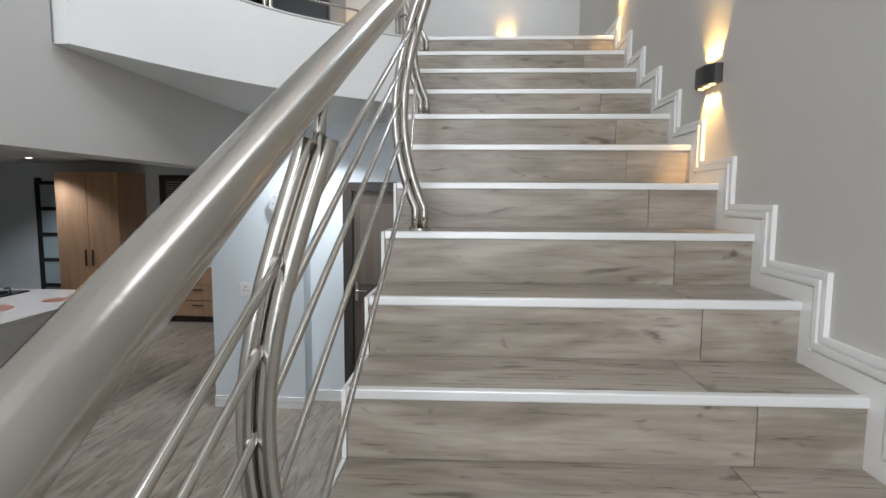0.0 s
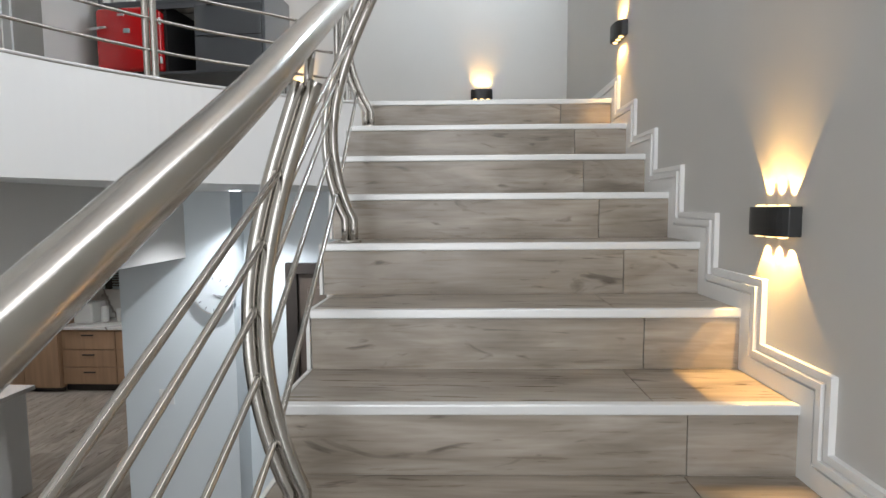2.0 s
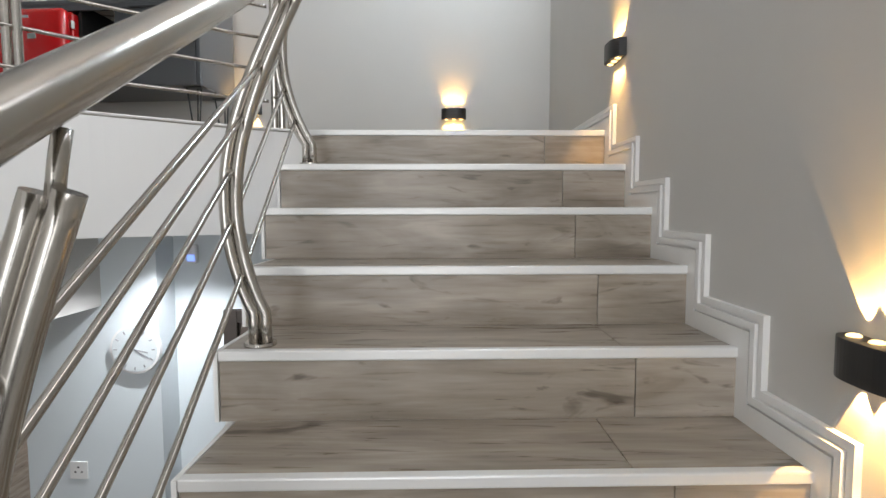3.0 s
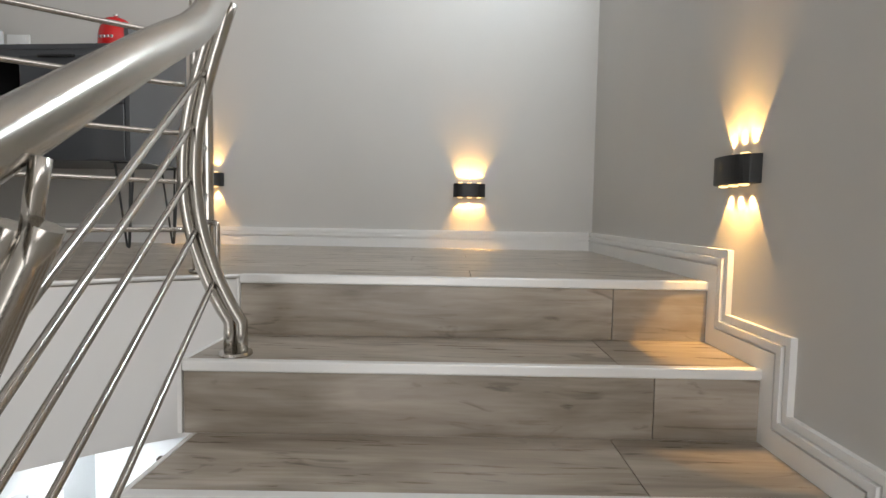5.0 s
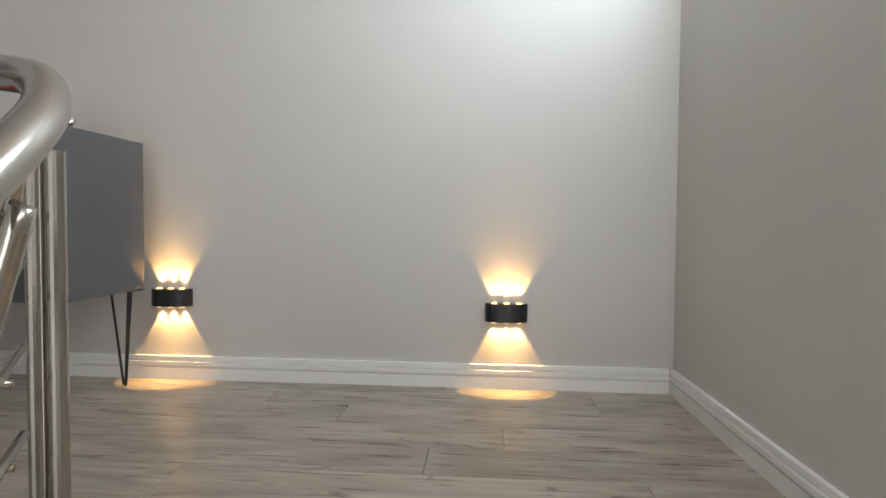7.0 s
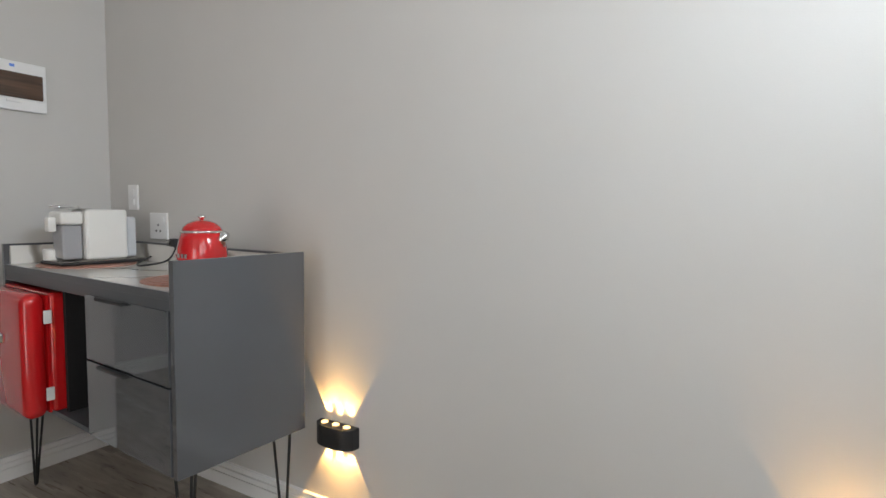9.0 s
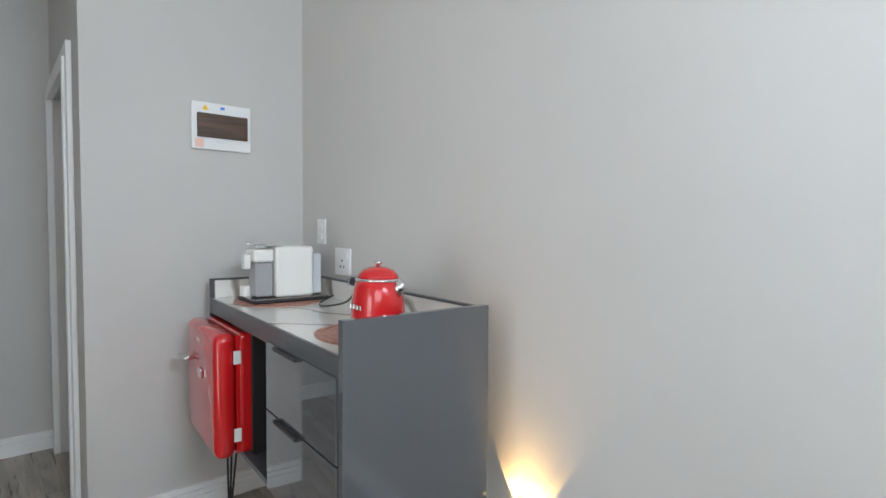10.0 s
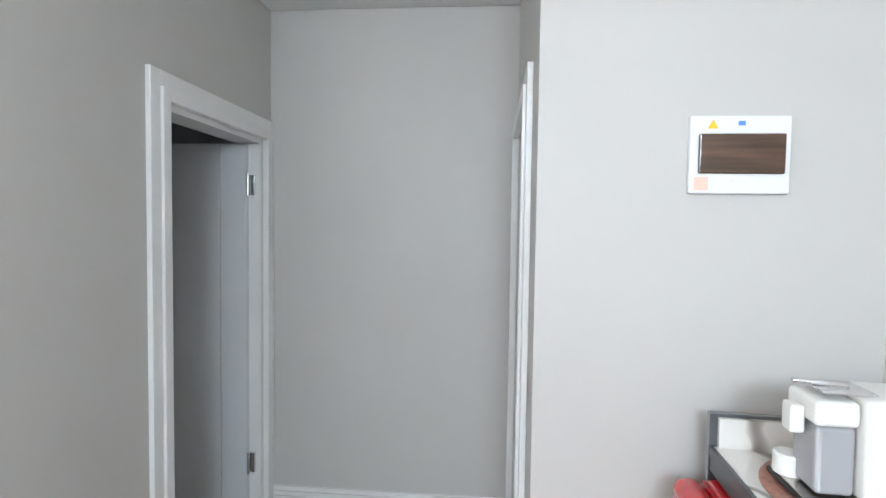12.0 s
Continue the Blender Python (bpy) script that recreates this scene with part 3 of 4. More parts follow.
for z in (0.505, 0.785):
    part("hinge", box(FX1 + 0.001, FX1 + 0.007, 0.935, 0.962, z - 0.024, z + 0.024, 0.002), CREAM, fr, "cream hinge plate")
part("seal", box(FX0 + 0.01, FX1 - 0.004, 0.947, 0.956, FZ0 + 0.004, FZ1 - 0.006), RED, fr)
part("handle", tube(smooth_line([(-3.44, 0.868, 0.726), (-3.44, 0.842, 0.722), (-3.50, 0.832, 0.716), (-3.56, 0.842, 0.712)], 5), 0.010, 12), CHROME, fr, "chrome lever handle", smooth=True)
part("latch", box(-3.315, -3.265, 0.856, 0.869, 0.680, 0.715, 0.005), CHROME, fr, "chrome latch")
part("badge", box(-3.36, -3.31, 0.8665, 0.869, 0.808, 0.824, 0.0005, 1), CHROME, fr, "small chrome badge")


def mat_disc(x, y, r, label):
    bm = lathe([(r, 0.0), (r, 0.003), (r - 0.004, 0.0045), (0.01, 0.0045)], (0, 0, 0), 40)
    ob = part("placemat", bm, COPPER)
    ob.location = (x, y, 0.922)
    for k in range(4):
        rr = r * (0.25 + 0.2 * k)
        ring = tube([(rr * math.cos(a), rr * math.sin(a), 0.0046) for a in (2 * math.pi * j / 32 for j in range(33))], 0.0016, 6)
        part("woven_ring", ring, COPPER, ob)
    return tagged(ob, label, "placemat", "placemats")


mats = [mat_disc(-2.545, 1.19, 0.175, "round woven rose-copper placemat under the red kettle"),
        mat_disc(-3.33, 1.20, 0.185, "round woven rose-copper placemat under the coffee machine")]

kx, ky, kz = -2.548, 1.21, 0.9275
ket = tagged(empty("kettle", (kx, ky, kz)), "glossy red domed retro kettle on a chrome base", "kettle")
part("base", lathe([(0.084, 0.0), (0.088, 0.006), (0.086, 0.018), (0.078, 0.022)], (kx, ky, kz), 36), CHROME, ket, "chrome base", smooth=True)
part("body", lathe([(0.080, 0.023), (0.083, 0.03), (0.082, 0.06), (0.079, 0.10), (0.073, 0.13), (0.067, 0.15)], (kx, ky, kz), 40), RED, ket, smooth=True)
part("rim", lathe([(0.068, 0.149), (0.0695, 0.153), (0.068, 0.157)], (kx, ky, kz), 40), CHROME, ket, smooth=True)
part("lid", lathe([(0.066, 0.156), (0.060, 0.168), (0.046, 0.181), (0.026, 0.189), (0.006, 0.191)], (kx, ky, kz), 40), RED, ket, smooth=True)
part("knob", lathe([(0.006, 0.190), (0.006, 0.196), (0.014, 0.199), (0.013, 0.205), (0.004, 0.207)], (kx, ky, kz), 20), CHROME, ket, smooth=True)
part("handle", tube(smooth_line([(kx - 0.055, ky + 0.030, kz + 0.150), (kx - 0.085, ky + 0.045, kz + 0.145), (kx - 0.098, ky + 0.05, kz + 0.115), (kx - 0.092, ky + 0.048, kz + 0.075), (kx - 0.070, ky + 0.036, kz + 0.055)], 6), 0.008, 12), EDGE, ket, "curved grey handle", smooth=True)
part("spout", tube([(kx + 0.055, ky + 0.025, kz + 0.115), (kx + 0.080, ky + 0.037, kz + 0.150)], [0.022, 0.014], 14), CHROME, ket, "short chrome spout", smooth=True)
for i in range(4):
    part("emblem", box(kx - 0.034 + 0.019 * i, kx - 0.022 + 0.019 * i, ky - 0.0825, ky - 0.0795, kz + 0.070, kz + 0.084, 0.001, 1), CHROME, ket, "small chrome mark")

mach = tagged(empty("coffee_machine", (-3.3, 1.2, 0.9275)), "cream-white capsule coffee machine with a milk tank", "coffee machine")
part("drip_tray", box(-3.425, -3.225, 1.055, 1.40, 0.928, 0.940, 0.006, 3), RUBBER, mach, "low black tray")
part("tray_rim", box(-3.42, -3.23, 1.06, 1.395, 0.940, 0.944, 0.0015), STEEL, mach)
part("body", box(-3.40, -3.255, 1.165, 1.335, 0.945, 1.150, 0.012, 4), CREAM, mach)
part("head", box(-3.385, -3.27, 1.075, 1.164, 1.088, 1.140, 0.012, 4), CREAM, mach)
part("spout", box(-3.345, -3.305, 1.045, 1.075, 1.060, 1.118, 0.006, 3), CREAM, mach)
part("milk_tank", box(-3.375, -3.28, 1.085, 1.162, 0.948, 1.087, 0.010, 3), SMOKE, mach, "smoked clear milk tank")
part("lever", tube(smooth_line([(-3.33, 1.17, 1.156), (-3.33, 1.12, 1.160), (-3.335, 1.06, 1.162)], 5), 0.006, 10), CHROME, mach, "chrome lever", smooth=True)
part("lever_plate", box(-3.375, -3.28, 1.095, 1.20, 1.1505, 1.1555, 0.002), CHROME, mach)
part("water_tank", box(-3.38, -3.275, 1.337, 1.385, 0.948, 1.120, 0.012, 3), TANK, mach, "clear water tank")
part("cup_rest", lathe([(0.032, 0.0), (0.032, 0.04), (0.028, 0.044)], (-3.385, 1.085, 0.9445), 24), CREAM, mach)

cord = tagged(part("power_cord", tube(smooth_line([(-3.14, 1.37, 0.955), (-3.12, 1.30, 0.932), (-3.05, 1.28, 0.929), (-3.01, 1.36, 0.945), (-3.05, 1.425, 0.985), (-3.075, 1.436, 1.000)], 8), 0.004, 8), RUBBER, smooth=True), "black power cord looping behind the coffee machine", "cable")
plug = tagged(part("plug", box(-3.10, -3.06, 1.425, 1.455, 0.995, 1.03, 0.006, 3), RUBBER), "black plug on the cord's end against the wall", "plug")
for k in range(3):
    part("pin", tube([(-3.08, 1.424, 1.001 + 0.011 * k), (-3.075, 1.402, 1.001 + 0.011 * k)], 0.0022, 8), CHROME, plug)

# the cabinet and what stands on it, turned slightly off the wall
TURNED = Matrix.Translation((-2.272, 0.845, 0)) @ Matrix.Rotation(radians(-4.0), 4, "Z") @ Matrix.Diagonal((1.05, 0.93, 1, 1)) @ Matrix.Translation((2.335, -0.97, 0))
for ob in (cab, fr):
    ob.matrix_world = TURNED @ Matrix.Translation(ob.location)
for ob in (*mats, ket, mach, cord, plug):
    ob.matrix_world = Matrix.Translation((0, 0, LIFT)) @ TURNED @ Matrix.Translation(ob.location)


def wall_plate(name, x0, x1, z0, z1, label, category, rockers, wall=BACK):
    base = part(name, box(x0, x1, wall - 0.010, wall - 0.0005, z0, z1, 0.003, 3), SWITCH)
    tagged(base, label, category)
    for a, b, c, d in rockers:
        part("rocker", box(a, b, wall - 0.014, wall - 0.0095, c, d, 0.0015), SWITCH, base)
    return base


wall_plate("light_switch", -3.480, -3.405, 1.170, 1.287, "white vertical light switch on the grey wall", "switch", [(-3.457, -3.428, 1.235, 1.263), (-3.457, -3.428, 1.193, 1.221)])
sock = wall_plate("wall_socket", -3.310, -3.180, 1.038, 1.157, "white square wall socket with a switch", "socket", [(-3.215, -3.198, 1.112, 1.138)])
# no real openings: raised black studs paint the dark inside the holes
for dx, dz in ((-0.06, 0.062), (-0.075, 0.035), (-0.045, 0.035)):
    part("hole", tube([(-3.185 + dx, BACK - 0.0085, 1.040 + dz), (-3.185 + dx, BACK - 0.0108, 1.040 + dz)], 0.005, 10), HOLLOW, sock)

# distribution board
DY0, DY1, DZ0, DZ1 = 0.893, 1.149, 1.588, 1.793
db = tagged(empty("distribution_board", (DBX, 1.1, 1.69)), "white distribution board with a smoked brown window", "distribution board")
bm = box(DBX + 0.0005, DBX + 0.018, DY0, DY1, DZ0, DZ1, 0.003, 2)
part("cover", bm, SWITCH, db)
part("window", box(DBX + 0.016, DBX + 0.028, DY0 + 0.022, DY1 - 0.016, DZ0 + 0.052, DZ1 - 0.048, 0.004, 3), WALNUT, db, "smoked brown flap")
part("warning_sticker", prism([(DY0 + 0.044, DZ1 - 0.034), (DY0 + 0.072, DZ1 - 0.034), (DY0 + 0.058, DZ1 - 0.010)], "x", DBX + 0.018, DBX + 0.0186), YELLOW, db, "yellow warning triangle")
part("sticker", box(DBX + 0.018, DBX + 0.0186, DY0 + 0.014, DY0 + 0.050, DZ0 + 0.008, DZ0 + 0.044), PINK, db, "pale printed sticker")
part("latch", box(DBX + 0.018, DBX + 0.021, 1.000, 1.050, DZ0 + 0.032, DZ0 + 0.044, 0.001), SWITCH, db)
part("emblem", box(DBX + 0.018, DBX + 0.0186, 1.015, 1.033, DZ1 - 0.026, DZ1 - 0.014), material("blue_mark", (0.1, 0.25, 0.7), 0.5), db, "small blue mark")


# ---------- doors of the passage ----------
def casing(name, wall, out, x0, x1, top, label):
    """Moulded casing round an opening from x0 to x1 in a wall along x."""
    c = tagged(empty(name, (x0, wall, 0)), label, "door casing", kind="structure")
    for nm, a, b, th in (("outer_board", 0.045, 0.10, 0.020), ("inner_board", 0.0, 0.045, 0.030)):
        y0, y1 = sorted((wall, wall + out * th))
        for s0, s1 in ((x0 - b, x0 - a), (x1 + a, x1 + b)):
            part(nm, box(s0, s1, y0, y1, 0, top + b, 0.003), TRIM, c)
        part(nm, box(x0 - a, x1 + a, y0, y1, top + a, top + b, 0.003), TRIM, c)
    return c


casing("door_1_casing", -0.775, 1, -4.735, -3.93, 1.91, "white moulded casing round the open door")
fr1 = tagged(empty("door_1_lining", (-4.37, -0.84, 0)), "white door lining in the passage wall", "door frame", kind="structure")
for x0, x1 in ((-4.735, -4.71), (-3.955, -3.93)):
    part("jamb", box(x0 + 0.001, x1 - 0.001, -0.899, -0.777, 0, 1.91), TRIM, fr1)
part("head", box(-4.71, -3.955, -0.899, -0.777, 1.887, 1.913), TRIM, fr1)
dr = tagged(empty("door_1", (-4.70, -0.86, 0.01)), "white grooved door standing open into the dark room", "door", kind="structure")
for y0, y1 in ((-0.965, -0.835), (-1.24, -0.968), (-1.50, -1.243)):
    part("plank", box(-4.708, -4.672, y0, y1, 0.012, 1.88, 0.003), DOORWHITE, dr)
for z in (0.28, 1.68):
    part("hinge", box(-4.709, -4.690, -0.834, -0.80, z - 0.05, z + 0.05, 0.002), CHROME, dr, "steel hinge")
    part("hinge_pin", tube([(-4.680, -0.828, z - 0.055), (-4.680, -0.828, z + 0.055)], 0.007, 10), CHROME, dr)
casing("door_2_casing", 0.495, -1, -4.70, -3.955, 1.91, "white moulded casing round the second doorway")
part("door_2", box(-4.699, -3.951, 0.62, 0.66, 0.01, 1.915, 0.002), DOORWHITE)
tagged(bpy.data.objects["door_2"], "closed white painted door in the passage", "door", kind="structure")

# ---------- hall below ----------
CKX = -2.63
ck = tagged(empty("wall_clock", (CKX, 0.67, -1.20)), "round white wall clock with a pale rim", "clock")


def disc_y(r, y0, y1, cx, cz, sides=40):
    return tube([(cx, y0, cz), (cx, y1, cz)], r, sides)


part("rim", disc_y(0.150, 0.669, 0.635, CKX, -1.20), SWITCH, ck)
part("face", disc_y(0.136, 0.634, 0.631, CKX, -1.20), material("clock_face", (0.62, 0.66, 0.68), 0.35), ck, "pale clock face")
tick = material("grey_print", (0.28, 0.29, 0.31), 0.5)
for k in range(12):
    a = k * math.pi / 6
    part("mark", tube([(CKX + 0.105 * math.sin(a), 0.6305, -1.20 + 0.105 * math.cos(a)), (CKX + 0.125 * math.sin(a), 0.6305, -1.20 + 0.125 * math.cos(a))], 0.004, 6), tick, ck)
part("pointer", tube([(CKX, 0.629, -1.20), (CKX + 0.08, 0.629, -1.218)], 0.004, 6), tick, ck)
part("pointer", tube([(CKX, 0.628, -1.20), (CKX + 0.085, 0.628, -1.25)], 0.0028, 6), tick, ck)
hs = tagged(part("hall_socket", box(-3.08, -2.97, 0.660, 0.6695, -2.02, -1.91, 0.003), SWITCH), "white wall socket on the clock pier", "socket")
# holes are solid studs, their inner dark put into the colour
for dx, dz in ((0.055, 0.075), (0.035, 0.045), (0.075, 0.045)):
    part("hole", tube([(-3.08 + dx, 0.661, -2.02 + dz), (-3.08 + dx, 0.6585, -2.02 + dz)], 0.006, 8), HOLLOW, hs)
det = tagged(part("motion_sensor", box(-2.40, -2.335, 0.835, 0.8795, -0.70, -0.58, 0.012, 3), SWITCH), "small white motion sensor high on the hall wall", "sensor")
part("lens", box(-2.392, -2.343, 0.828, 0.8355, -0.685, -0.645, 0.003), glow("blue_led", (0.25, 0.4, 1.0), 1.5), det, "faint blue lens")
dd = tagged(empty("door_3", (-1.8, 0.9, GROUND)), "dark bronze framed door in the pale hall wall", "door", kind="structure")
for x0, x1 in ((-2.19, -2.10), (-1.44, -1.362)):
    part("jamb", box(x0 + 0.002, x1, 0.86, 0.94, GROUND, -1.005, 0.003), BROWN, dd)
part("head", box(-2.10, -1.44, 0.86, 0.94, -1.085, -1.005, 0.003), BROWN, dd)
part("leaf", box(-2.098, -1.442, 0.895, 0.935, GROUND + 0.01, -1.087), material("brown_timber_panel", (0.085, 0.065, 0.052), 0.45, vary=0.2, scale=4, stretch=(5, 5, 0.4)), dd)
part("inset_panel", box(-2.03, -1.52, 0.884, 0.896, -1.95, -1.19, 0.006), material("brown_timber_inset", (0.11, 0.085, 0.068), 0.4, vary=0.2, scale=4, stretch=(5, 5, 0.4)), dd)
part("inset_panel", box(-2.03, -1.52, 0.884, 0.896, GROUND + 0.12, -2.1, 0.006), material("brown_timber_lower", (0.11, 0.085, 0.068), 0.4, vary=0.2, scale=4, stretch=(5, 5, 0.4)), dd)
part("lock", box(-2.085, -2.050, 0.870, 0.896, -2.10, -1.92, 0.004), CHROME, dd, "steel lock plate")
part("lever", tube([(-2.067, 0.872, -2.0), (-2.067, 0.845, -2.0), (-1.97, 0.842, -2.0)], 0.008, 8), CHROME, dd)


def downlight(x, y, z, watts, label):
    d = part("downlight", lathe([(0.048, 0.0), (0.050, -0.004), (0.042, -0.006)], (x, y, z - 0.0005), 24), SWITCH)
    tagged(d, label, "downlight", "downlights")
    part("lens", lathe([(0.036, -0.0065), (0.030, -0.009)], (x, y, z), 20), COOLWHITE, d, "glowing lens")
    sp = bpy.data.lights.new("downlight_beam", "SPOT")
    sp.energy, sp.color, sp.spot_size, sp.spot_blend, sp.shadow_soft_size = watts, (0.92, 0.96, 1.0), radians(120), 0.6, 0.03
    new("downlight_beam", sp).matrix_world = look((x, y, z - 0.02), (x, y, z - 1), 0)


downlight(-2.32, 0.35, -SLAB, 115, "round white downlight under the landing")
downlight(-5.3, 2.7, -0.6, 95, "round white downlight in the kitchen ceiling")
downlight(-7.3, 3.3, -0.6, 95, "round white downlight in the kitchen ceiling")
downlight(-5.2, 0.3, -0.6, 95, "round white downlight in the kitchen ceiling")

# ---------- kitchen ----------
isl = tagged(empty("kitchen_island", (-5.7, 0.7, GROUND)), "white kitchen island with a pale top and marble front", "island")
part("top", box(-6.75, -4.62, -0.45, 1.36, -2.165, -2.125, 0.004), material("white_quartz", (0.72, 0.71, 0.69), 0.15, vary=0.03), isl)
part("end_panel", box(-4.72, -4.66, -0.40, 1.30, GROUND, -2.166), SWITCH, isl)
part("body", box(-6.70, -4.721, 0.02, 1.28, GROUND + 0.08, -2.166), SWITCH, isl)
part("front_panel", box(-6.70, -4.722, -0.01, 0.018, GROUND, -2.17), marble("island_marble", 2.0), isl, "grey-veined marble front")
hob = tagged(empty("gas_hob", (-5.9, 0.95, -2.124)), "black gas hob with cast-iron grates", "hob")
part("plate", box(-6.3, -5.55, 0.68, 1.2, -2.1245, -2.112, 0.004), DARKGLASS, hob)
for bx in (-6.12, -5.93, -5.73):
    for by in (0.82, 1.07):
        bm = lathe([(0.05, 0), (0.05, 0.015), (0.02, 0.02)], (bx, by, -2.112), 16)
        part("burner", bm, BLACK, hob)
        bm = bmesh.new()
        for k in range(4):
            a = k * math.pi / 2
            tube([(bx + 0.03 * math.cos(a), by + 0.03 * math.sin(a), -2.075), (bx + 0.09 * math.cos(a), by + 0.09 * math.sin(a), -2.075), (bx + 0.095 * math.cos(a), by + 0.095 * math.sin(a), -2.111)], 0.006, 6, bm=bm)
        part("grate", bm, BLACK, hob)
for i, (x, y, r) in enumerate(((-5.2, 0.35, 0.19), (-4.95, 0.80, 0.10), (-5.75, 0.25, 0.19))):
    t = part("copper_tray", lathe([(r, 0.0), (r, 0.004), (r - 0.006, 0.006)], (x, y, -2.1248), 36), COPPER)
    tagged(t, "round rose-copper placemat on the island", "placemat", "island placemats")


def bar_stool(x, y):
    s = tagged(empty("bar_stool", (x, y, GROUND)), "dark brown padded bar stool on a chrome stem", "bar stool", "bar stools")
    bm = box(x - 0.22, x + 0.22, y - 0.19, y + 0.19, -2.44, -2.36, 0.03, 3)
    part("seat", bm, material("dark_brown_leather", (0.035, 0.022, 0.018), 0.35, vary=0.15), s)
    part("backrest", box(x - 0.21, x + 0.21, y - 0.21, y - 0.165, -2.40, -2.20, 0.02, 3), bpy.data.materials["dark_brown_leather"], s)
    part("stem", tube([(x, y, GROUND + 0.02), (x, y, -2.43)], 0.025, 16), CHROME, s)
    part("foot", lathe([(0.2, 0.0), (0.2, 0.008), (0.03, 0.022)], (x, y, GROUND), 28), CHROME, s)


bar_stool(-5.55, -0.62)
bar_stool(-6.25, -0.62)

for x0, x1 in ((-6.30, -5.55), (-5.545, -4.80), (-4.795, -4.05), (-4.045, -3.30)):
    u = tagged(empty("base_cabinet", ((x0 + x1) / 2, 4.0, GROUND)), "tan wood drawer unit with black handles", "kitchen cabinet", "kitchen base cabinets")
    part("body", box(x0, x1, 3.79, 4.39, GROUND + 0.1, -2.20), TAN, u)
    part("plinth", box(x0, x1, 3.83, 3.86, GROUND, GROUND + 0.1), BROWN, u)
    for z0, z1 in ((-2.95, -2.72), (-2.71, -2.48), (-2.47, -2.21)):
        f = part("drawer_front", box(x0 + 0.004, x1 - 0.004, 3.77, 3.789, z0, z1, 0.002), TAN, u)
        part("handle", box((x0 + x1) / 2 - 0.08, (x0 + x1) / 2 + 0.08, 3.748, 3.769, z1 - 0.075, z1 - 0.060, 0.003), BLACK, f, "black bar handle")
tagged(part("kitchen_worktop", box(-6.30, -3.25, 3.74, 4.39, -2.20, -2.16, 0.003), MARBLE), "veined marble kitchen worktop", "worktop")
tagged(part("kitchen_splashback", box(-6.30, -3.25, 4.375, 4.3995, -2.158, -1.75), MARBLE), "veined white marble splashback behind the worktop", "splashback")
tall = tagged(empty("tall_cupboard", (-6.8, 4.0, GROUND)), "tall tan wood cupboard in the kitchen corner", "cupboard")
part("body", box(-7.30, -6.31, 3.74, 4.39, GROUND + 0.06, -0.78), TAN, tall)
part("plinth", box(-7.30, -6.31, 3.78, 3.81, GROUND, GROUND + 0.06), BROWN, tall)
for x0, x1, hx in ((-7.296, -6.81, -6.86), (-6.80, -6.314, -6.75)):
    f = part("door", box(x0, x1, 3.718, 3.739, GROUND + 0.07, -0.79, 0.002), TAN, tall)
    part("handle", box(hx - 0.008, hx + 0.008, 3.695, 3.717, -2.2, -1.95, 0.003), BLACK, f)
gd = tagged(empty("door_4", (-7.75, 4.36, GROUND)), "black framed glazed door with frosted panes", "door", kind="structure")
for x0, x1 in ((-8.15, -8.08), (-7.42, -7.35)):
    part("stile", box(x0, x1, 4.33, 4.398, GROUND, -0.85), BLACK, gd)
for k in range(6):
    z = GROUND + 0.42 * k
    part("bar", box(-8.08, -7.42, 4.33, 4.398, z, z + 0.06), BLACK, gd)
    if k < 5:
        part("pane", box(-8.08, -7.42, 4.355, 4.37, z + 0.06, z + 0.42), FROST, gd)
kw = tagged(empty("window_1", (-5.5, 4.4, -1.3)), "kitchen window with dark slatted blinds", "window", kind="structure")
part("window_frame", box(-6.05, -4.7, 4.34, 4.3985, -0.90, -0.80), BROWN, kw)
for x0, x1 in ((-6.05, -5.97), (-4.78, -4.70)):
    part("window_frame", box(x0, x1, 4.34, 4.3985, -1.74, -0.90), BROWN, kw)
part("pane", box(-5.97, -4.78, 4.385, 4.395, -1.74, -0.90), FROST, kw)
for k in range(22):
    part("slat", box(-5.96, -4.79, 4.345, 4.375, -0.94 - 0.036 * k, -0.928 - 0.036 * k), BROWN, kw)
for i, (x, y, z0, z1, r) in enumerate(((-5.9, 4.1, -2.159, -1.93, 0.05), (-5.7, 4.15, -2.159, -1.99, 0.06))):
    c = tagged(part("canister", lathe([(r, 0), (r, z1 - z0 - 0.03), (r * 0.9, z1 - z0)], (x, y, z0), 20), CREAM), "cream kitchen canister on the worktop", "canister", "canisters")
bx = tagged(part("bread_bin", box(-6.25, -5.98, 3.95, 4.25, -2.1595, -1.88, 0.02, 3), CREAM), "pale bread bin on the kitchen worktop", "bread bin")
ff = tagged(empty("tall_fridge", (-8.4, 2.9, GROUND)), "black two-door kitchen fridge", "fridge")
part("body", box(-8.98, -8.30, 2.5, 3.3, GROUND + 0.02, -1.20, 0.01), DARKGLASS, ff)
part("door", box(-8.295, -8.25, 2.5, 3.3, GROUND + 0.9, -1.20, 0.008), DARKGLASS, ff)
part("door", box(-8.295, -8.25, 2.5, 3.3, GROUND + 0.04, GROUND + 0.89, 0.008), DARKGLASS, ff)
ov = tagged(empty("oven_tower", (-8.6, 1.9, GROUND)), "tan wood oven tower with a built-in oven", "oven")
part("body", box(-8.98, -8.30, 1.6, 2.45, GROUND, -1.0), TAN, ov)
part("oven_door", box(-8.30, -8.28, 1.68, 2.37, -2.0, -1.5, 0.004), DARKGLASS, ov)
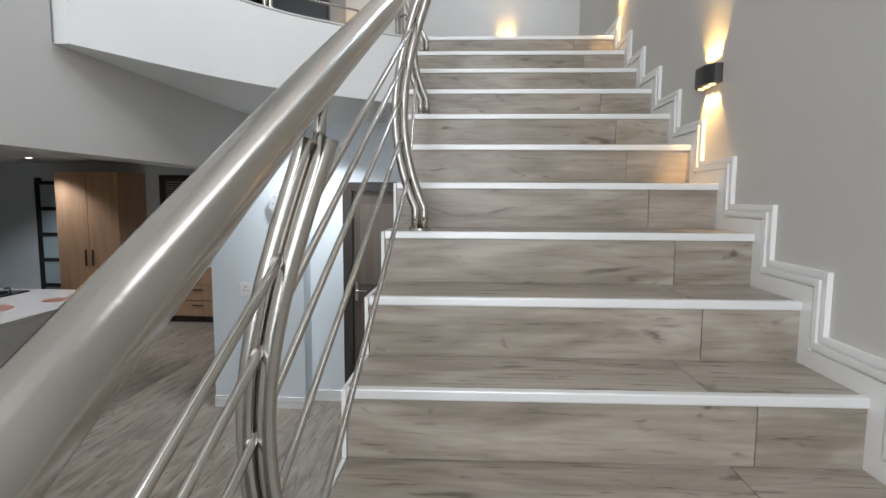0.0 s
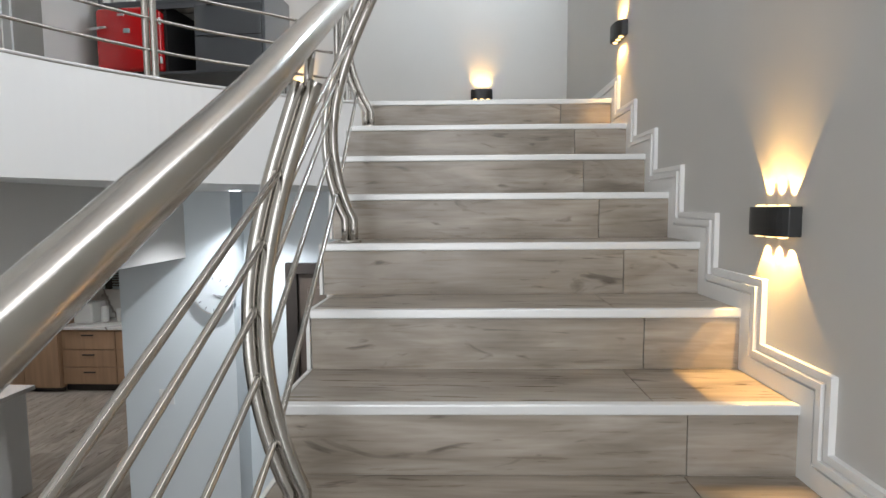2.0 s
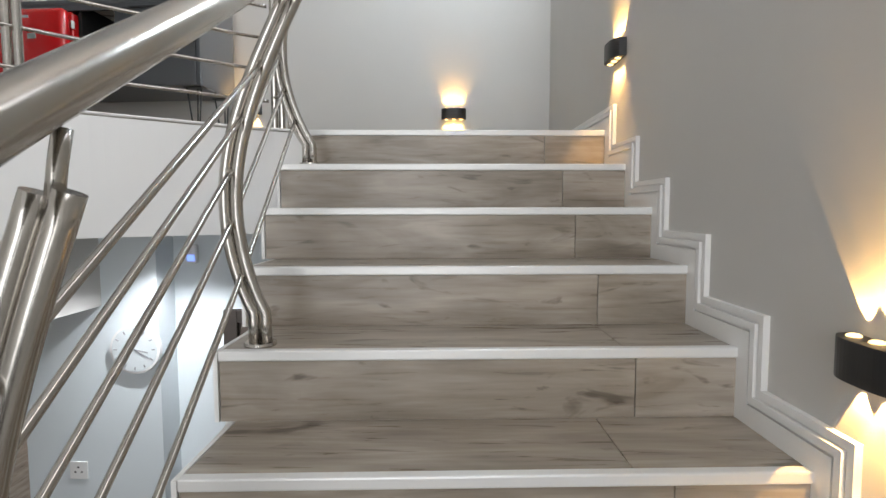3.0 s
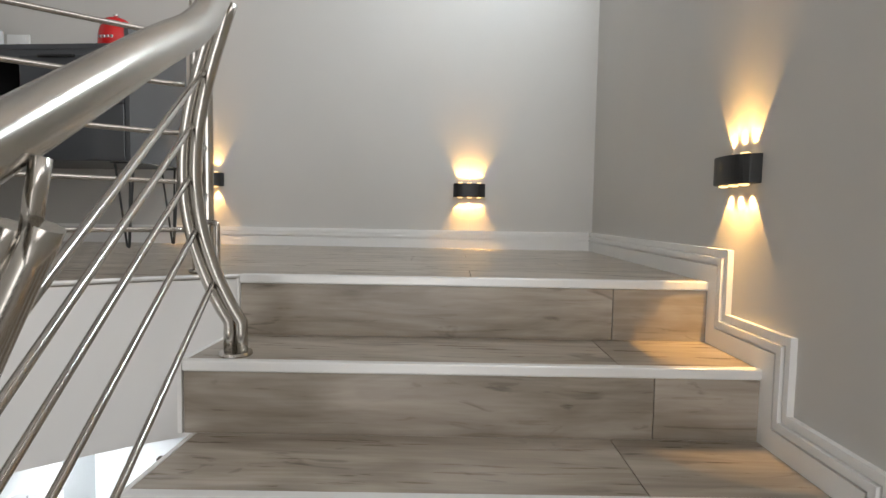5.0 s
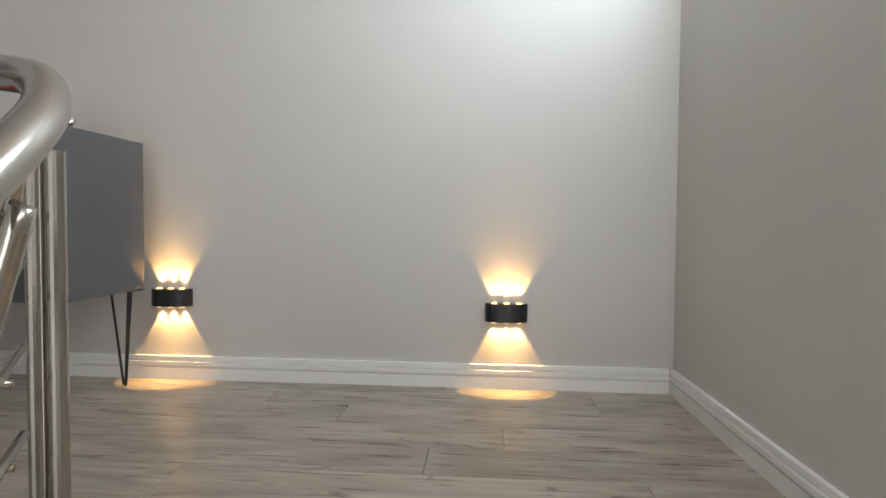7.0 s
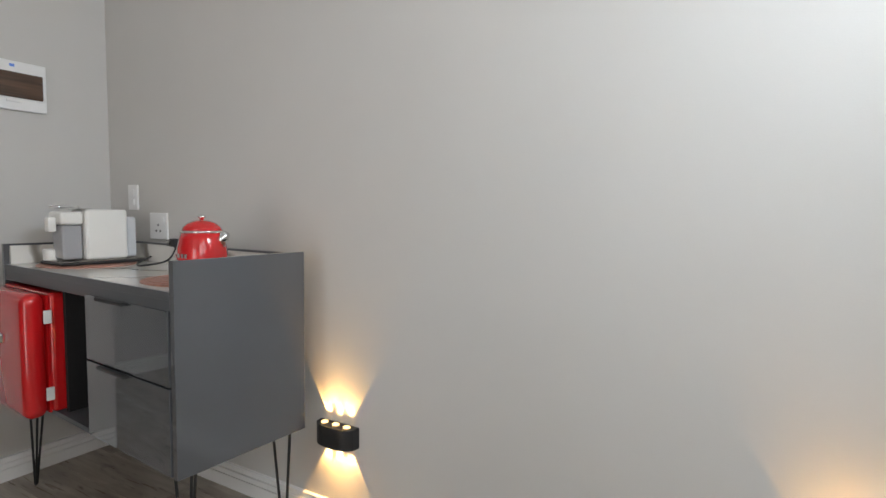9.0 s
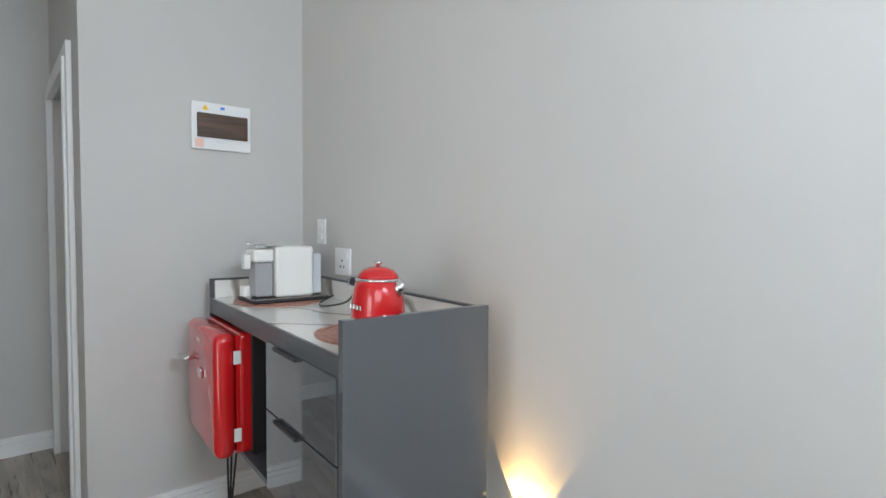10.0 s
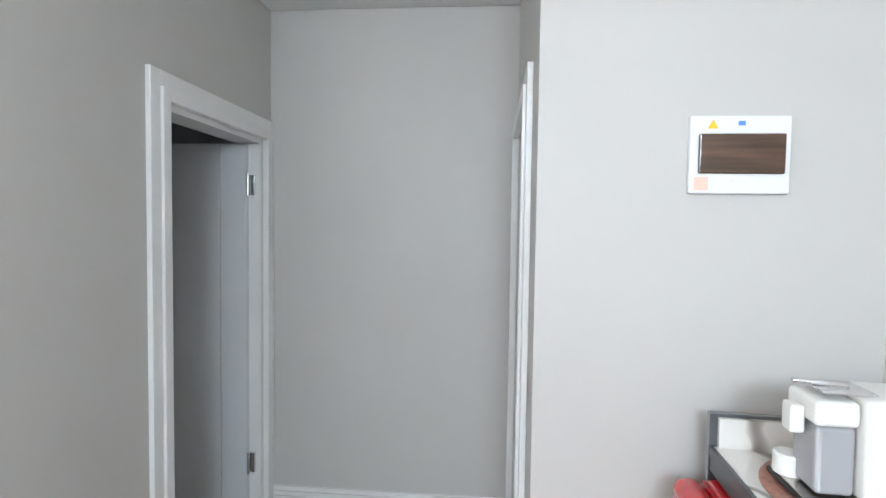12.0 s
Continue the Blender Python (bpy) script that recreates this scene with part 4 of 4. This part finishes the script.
for px, py, pz in ((-5.80, 0.62, -0.98), (-5.62, 0.70, -0.95), (-5.70, 0.50, -1.10)):
    p = tagged(empty("pendant_lamp", (px, py, pz)), "copper wire cage pendant lamp with a glowing bulb", "pendant lamp", "pendant lamps")
    part("cord", tube([(px, py, pz + 0.1), (px, py, -0.6)], 0.004, 6), RUBBER, p)
    bm = bmesh.new()
    for k in range(6):
        a = k * math.pi / 3
        c, s = math.cos(a), math.sin(a)
        c2, s2 = math.cos(a + math.pi / 3), math.sin(a + math.pi / 3)
        tube([(px + 0.03 * c, py + 0.03 * s, pz + 0.1), (px + 0.10 * c, py + 0.10 * s, pz - 0.01), (px + 0.045 * c, py + 0.045 * s, pz - 0.09)], 0.004, 6, bm=bm)
        tube([(px + 0.10 * c, py + 0.10 * s, pz - 0.01), (px + 0.10 * c2, py + 0.10 * s2, pz - 0.01)], 0.004, 6, bm=bm)
        tube([(px + 0.045 * c, py + 0.045 * s, pz - 0.09), (px + 0.045 * c2, py + 0.045 * s2, pz - 0.09)], 0.004, 6, bm=bm)
    part("cage", bm, material("copper_wire", (0.7, 0.32, 0.16), 0.25, metal=1.0), p)
    part("bulb", lathe([(0.012, 0.07), (0.03, 0.03), (0.036, 0.0), (0.03, -0.03), (0.008, -0.042)], (px, py, pz), 18), AMBER, p, "glowing amber bulb", smooth=True)

# ---------- windows ----------
fw = tagged(empty("window_2", (-1.5, FRONT, 0)), "tall dark-framed front window", "window", kind="structure")
for x in (CKX, -1.94, -1.08, -0.25):
    part("window_frame", box(x, x + 0.05, FRONT - 0.16, FRONT - 0.10, -2.75, 2.45), BROWN, fw)
for z in (-2.75, -1.0, 0.75, 2.40):
    part("transom", box(-2.75, -0.25, FRONT - 0.155, FRONT - 0.105, z, z + 0.05), BROWN, fw)
pane = part("pane", box(-2.78, -0.22, FRONT - 0.134, FRONT - 0.128, -2.74, 2.44), glass, fw)
pane.visible_shadow = False
for nm, y0, y1, z0, z1 in (("window_3", 0.1, 1.15, 1.95, 2.58), ("window_4", -3.2, -0.4, 1.45, 2.55)):
    w = tagged(empty(nm, (0.1, y0, z0)), "white framed high window in the stair wall", "window", kind="structure")
    for a, b, c, d in ((y0, y1, z0, z0 + 0.05), (y0, y1, z1 - 0.05, z1), (y0, y0 + 0.05, z0 + 0.05, z1 - 0.05), (y1 - 0.05, y1, z0 + 0.05, z1 - 0.05)):
        part("window_frame", box(0.14, 0.18, a + 0.001, b - 0.001, c + 0.001, d - 0.001), TRIM, w)
    p = part("pane", box(0.155, 0.161, y0 + 0.04, y1 - 0.04, z0 + 0.04, z1 - 0.04), glass, w)
    p.visible_shadow = False

# ---------- floor boards ----------
boards = {}


def board(parent, x0, x1, y0, y1, z, along="x"):
    """One floor board with its top at z; alike boards share a mesh."""
    key = (round(x1 - x0, 3), round(y1 - y0, 3), along)
    if key not in boards:
        lx, ly = (key[0], key[1]) if along == "x" else (key[1], key[0])
        bm = box(-lx / 2, lx / 2, -ly / 2, ly / 2, -0.012, 0, 0.0012, 1)
        me = bpy.data.meshes.new("floor_board")
        bm.to_mesh(me)
        bm.free()
        me.materials.append(OAK)
        boards[key] = me
    ob = new("floor_board", boards[key])
    ob.parent = parent
    ob.matrix_world = pose((x0 + x1) / 2, (y0 + y1) / 2, z, 0, 0, 0 if along == "x" else 90)


def inside(x, y):
    """True where the landing lies, off the void."""
    if x > LEFT or y > -0.02:
        return y > -0.001
    for (x0, y0), (x1, y1) in zip(EDGE_LINE, EDGE_LINE[1:]):
        if x1 <= x <= x0:
            return y > y0 + (y1 - y0) * (x0 - x) / (x0 - x1)
    return True


rng = random.Random(5)
floor_up = tagged(empty("floor", (0, 0, 0)), "grey oak boards across the landing", "floor", kind="structure")
W, GAP = 0.185, 0.0012
y = 0.023
row = 0
while y < BACK - 0.004:
    y1 = min(y + W, BACK - 0.002)
    x = -0.004 - (0.72, 1.30, 0.35, 0.95)[row % 4]
    spans = [(x, -0.004)]
    while x > -4.84:
        spans.append((max(x - 1.285, -4.84), x))
        x -= 1.285
    for a, b in spans:
        if b - a > 0.02:
            board(floor_up, a + GAP, b - GAP / 2, y, y1 - GAP, 0.0)
    y += W
    row += 1
part("floor_board", prism([(-0.004, 0.0225), (LEFT, 0.0225), (LEFT, 0.0225 + SPLAY * LEFT)], "z", -0.012, 0.0), OAK, floor_up)
# boards cut to the curved edge of the void, one outline a board
y = 0.023
while y > -1.6:
    y0 = y - W
    cut = [(x, yy) for x, yy in EDGE_LINE if y0 < yy < y]

    def edge_x(v):
        for (xa, ya), (xb, yb) in zip(EDGE_LINE, EDGE_LINE[1:]):
            if yb <= v <= ya:
                return xa + (xb - xa) * (ya - v) / max(1e-6, ya - yb)
        return LEFT if v > EDGE_LINE[0][1] else EDGE_LINE[-1][0]
    right = [(edge_x(y - GAP), y - GAP)] + cut + [(edge_x(y0), y0)]
    mid = min(p[0] for p in right) - 0.35
    low = -4.84
    bm = prism(right + [(mid, y0), (mid, y - GAP)], "z", -0.012, 0.0)
    part("floor_board", bm, OAK, floor_up)
    x = mid - GAP
    while x > low:
        board(floor_up, max(x - 1.285, low), x, y0, y - GAP, 0.0)
        x -= 1.285 + GAP
    y -= W
# thin grey metal strip round the void
part("edge_trim", tube([(x, y, -0.004) for x, y in EDGE_LINE], 0.006, 8), NOSE, floor_up, "slim metal edge strip")

floor_low = tagged(empty("ground_floor", (0, 0, 0)), "grey oak boards across the hall and kitchen", "floor", kind="structure")
x = -0.004
row = 0
while x > -8.9:
    y = -4.2 + (0.0, 0.55, 0.95, 0.3)[row % 4]
    while y < 4.3:
        if not (x < -6.9 and y < 1.2):
            board(floor_low, x - W, x - GAP, y, min(y + 1.285, 4.39) - GAP, GROUND, "y")
        y += 1.285
    x -= W
    row += 1
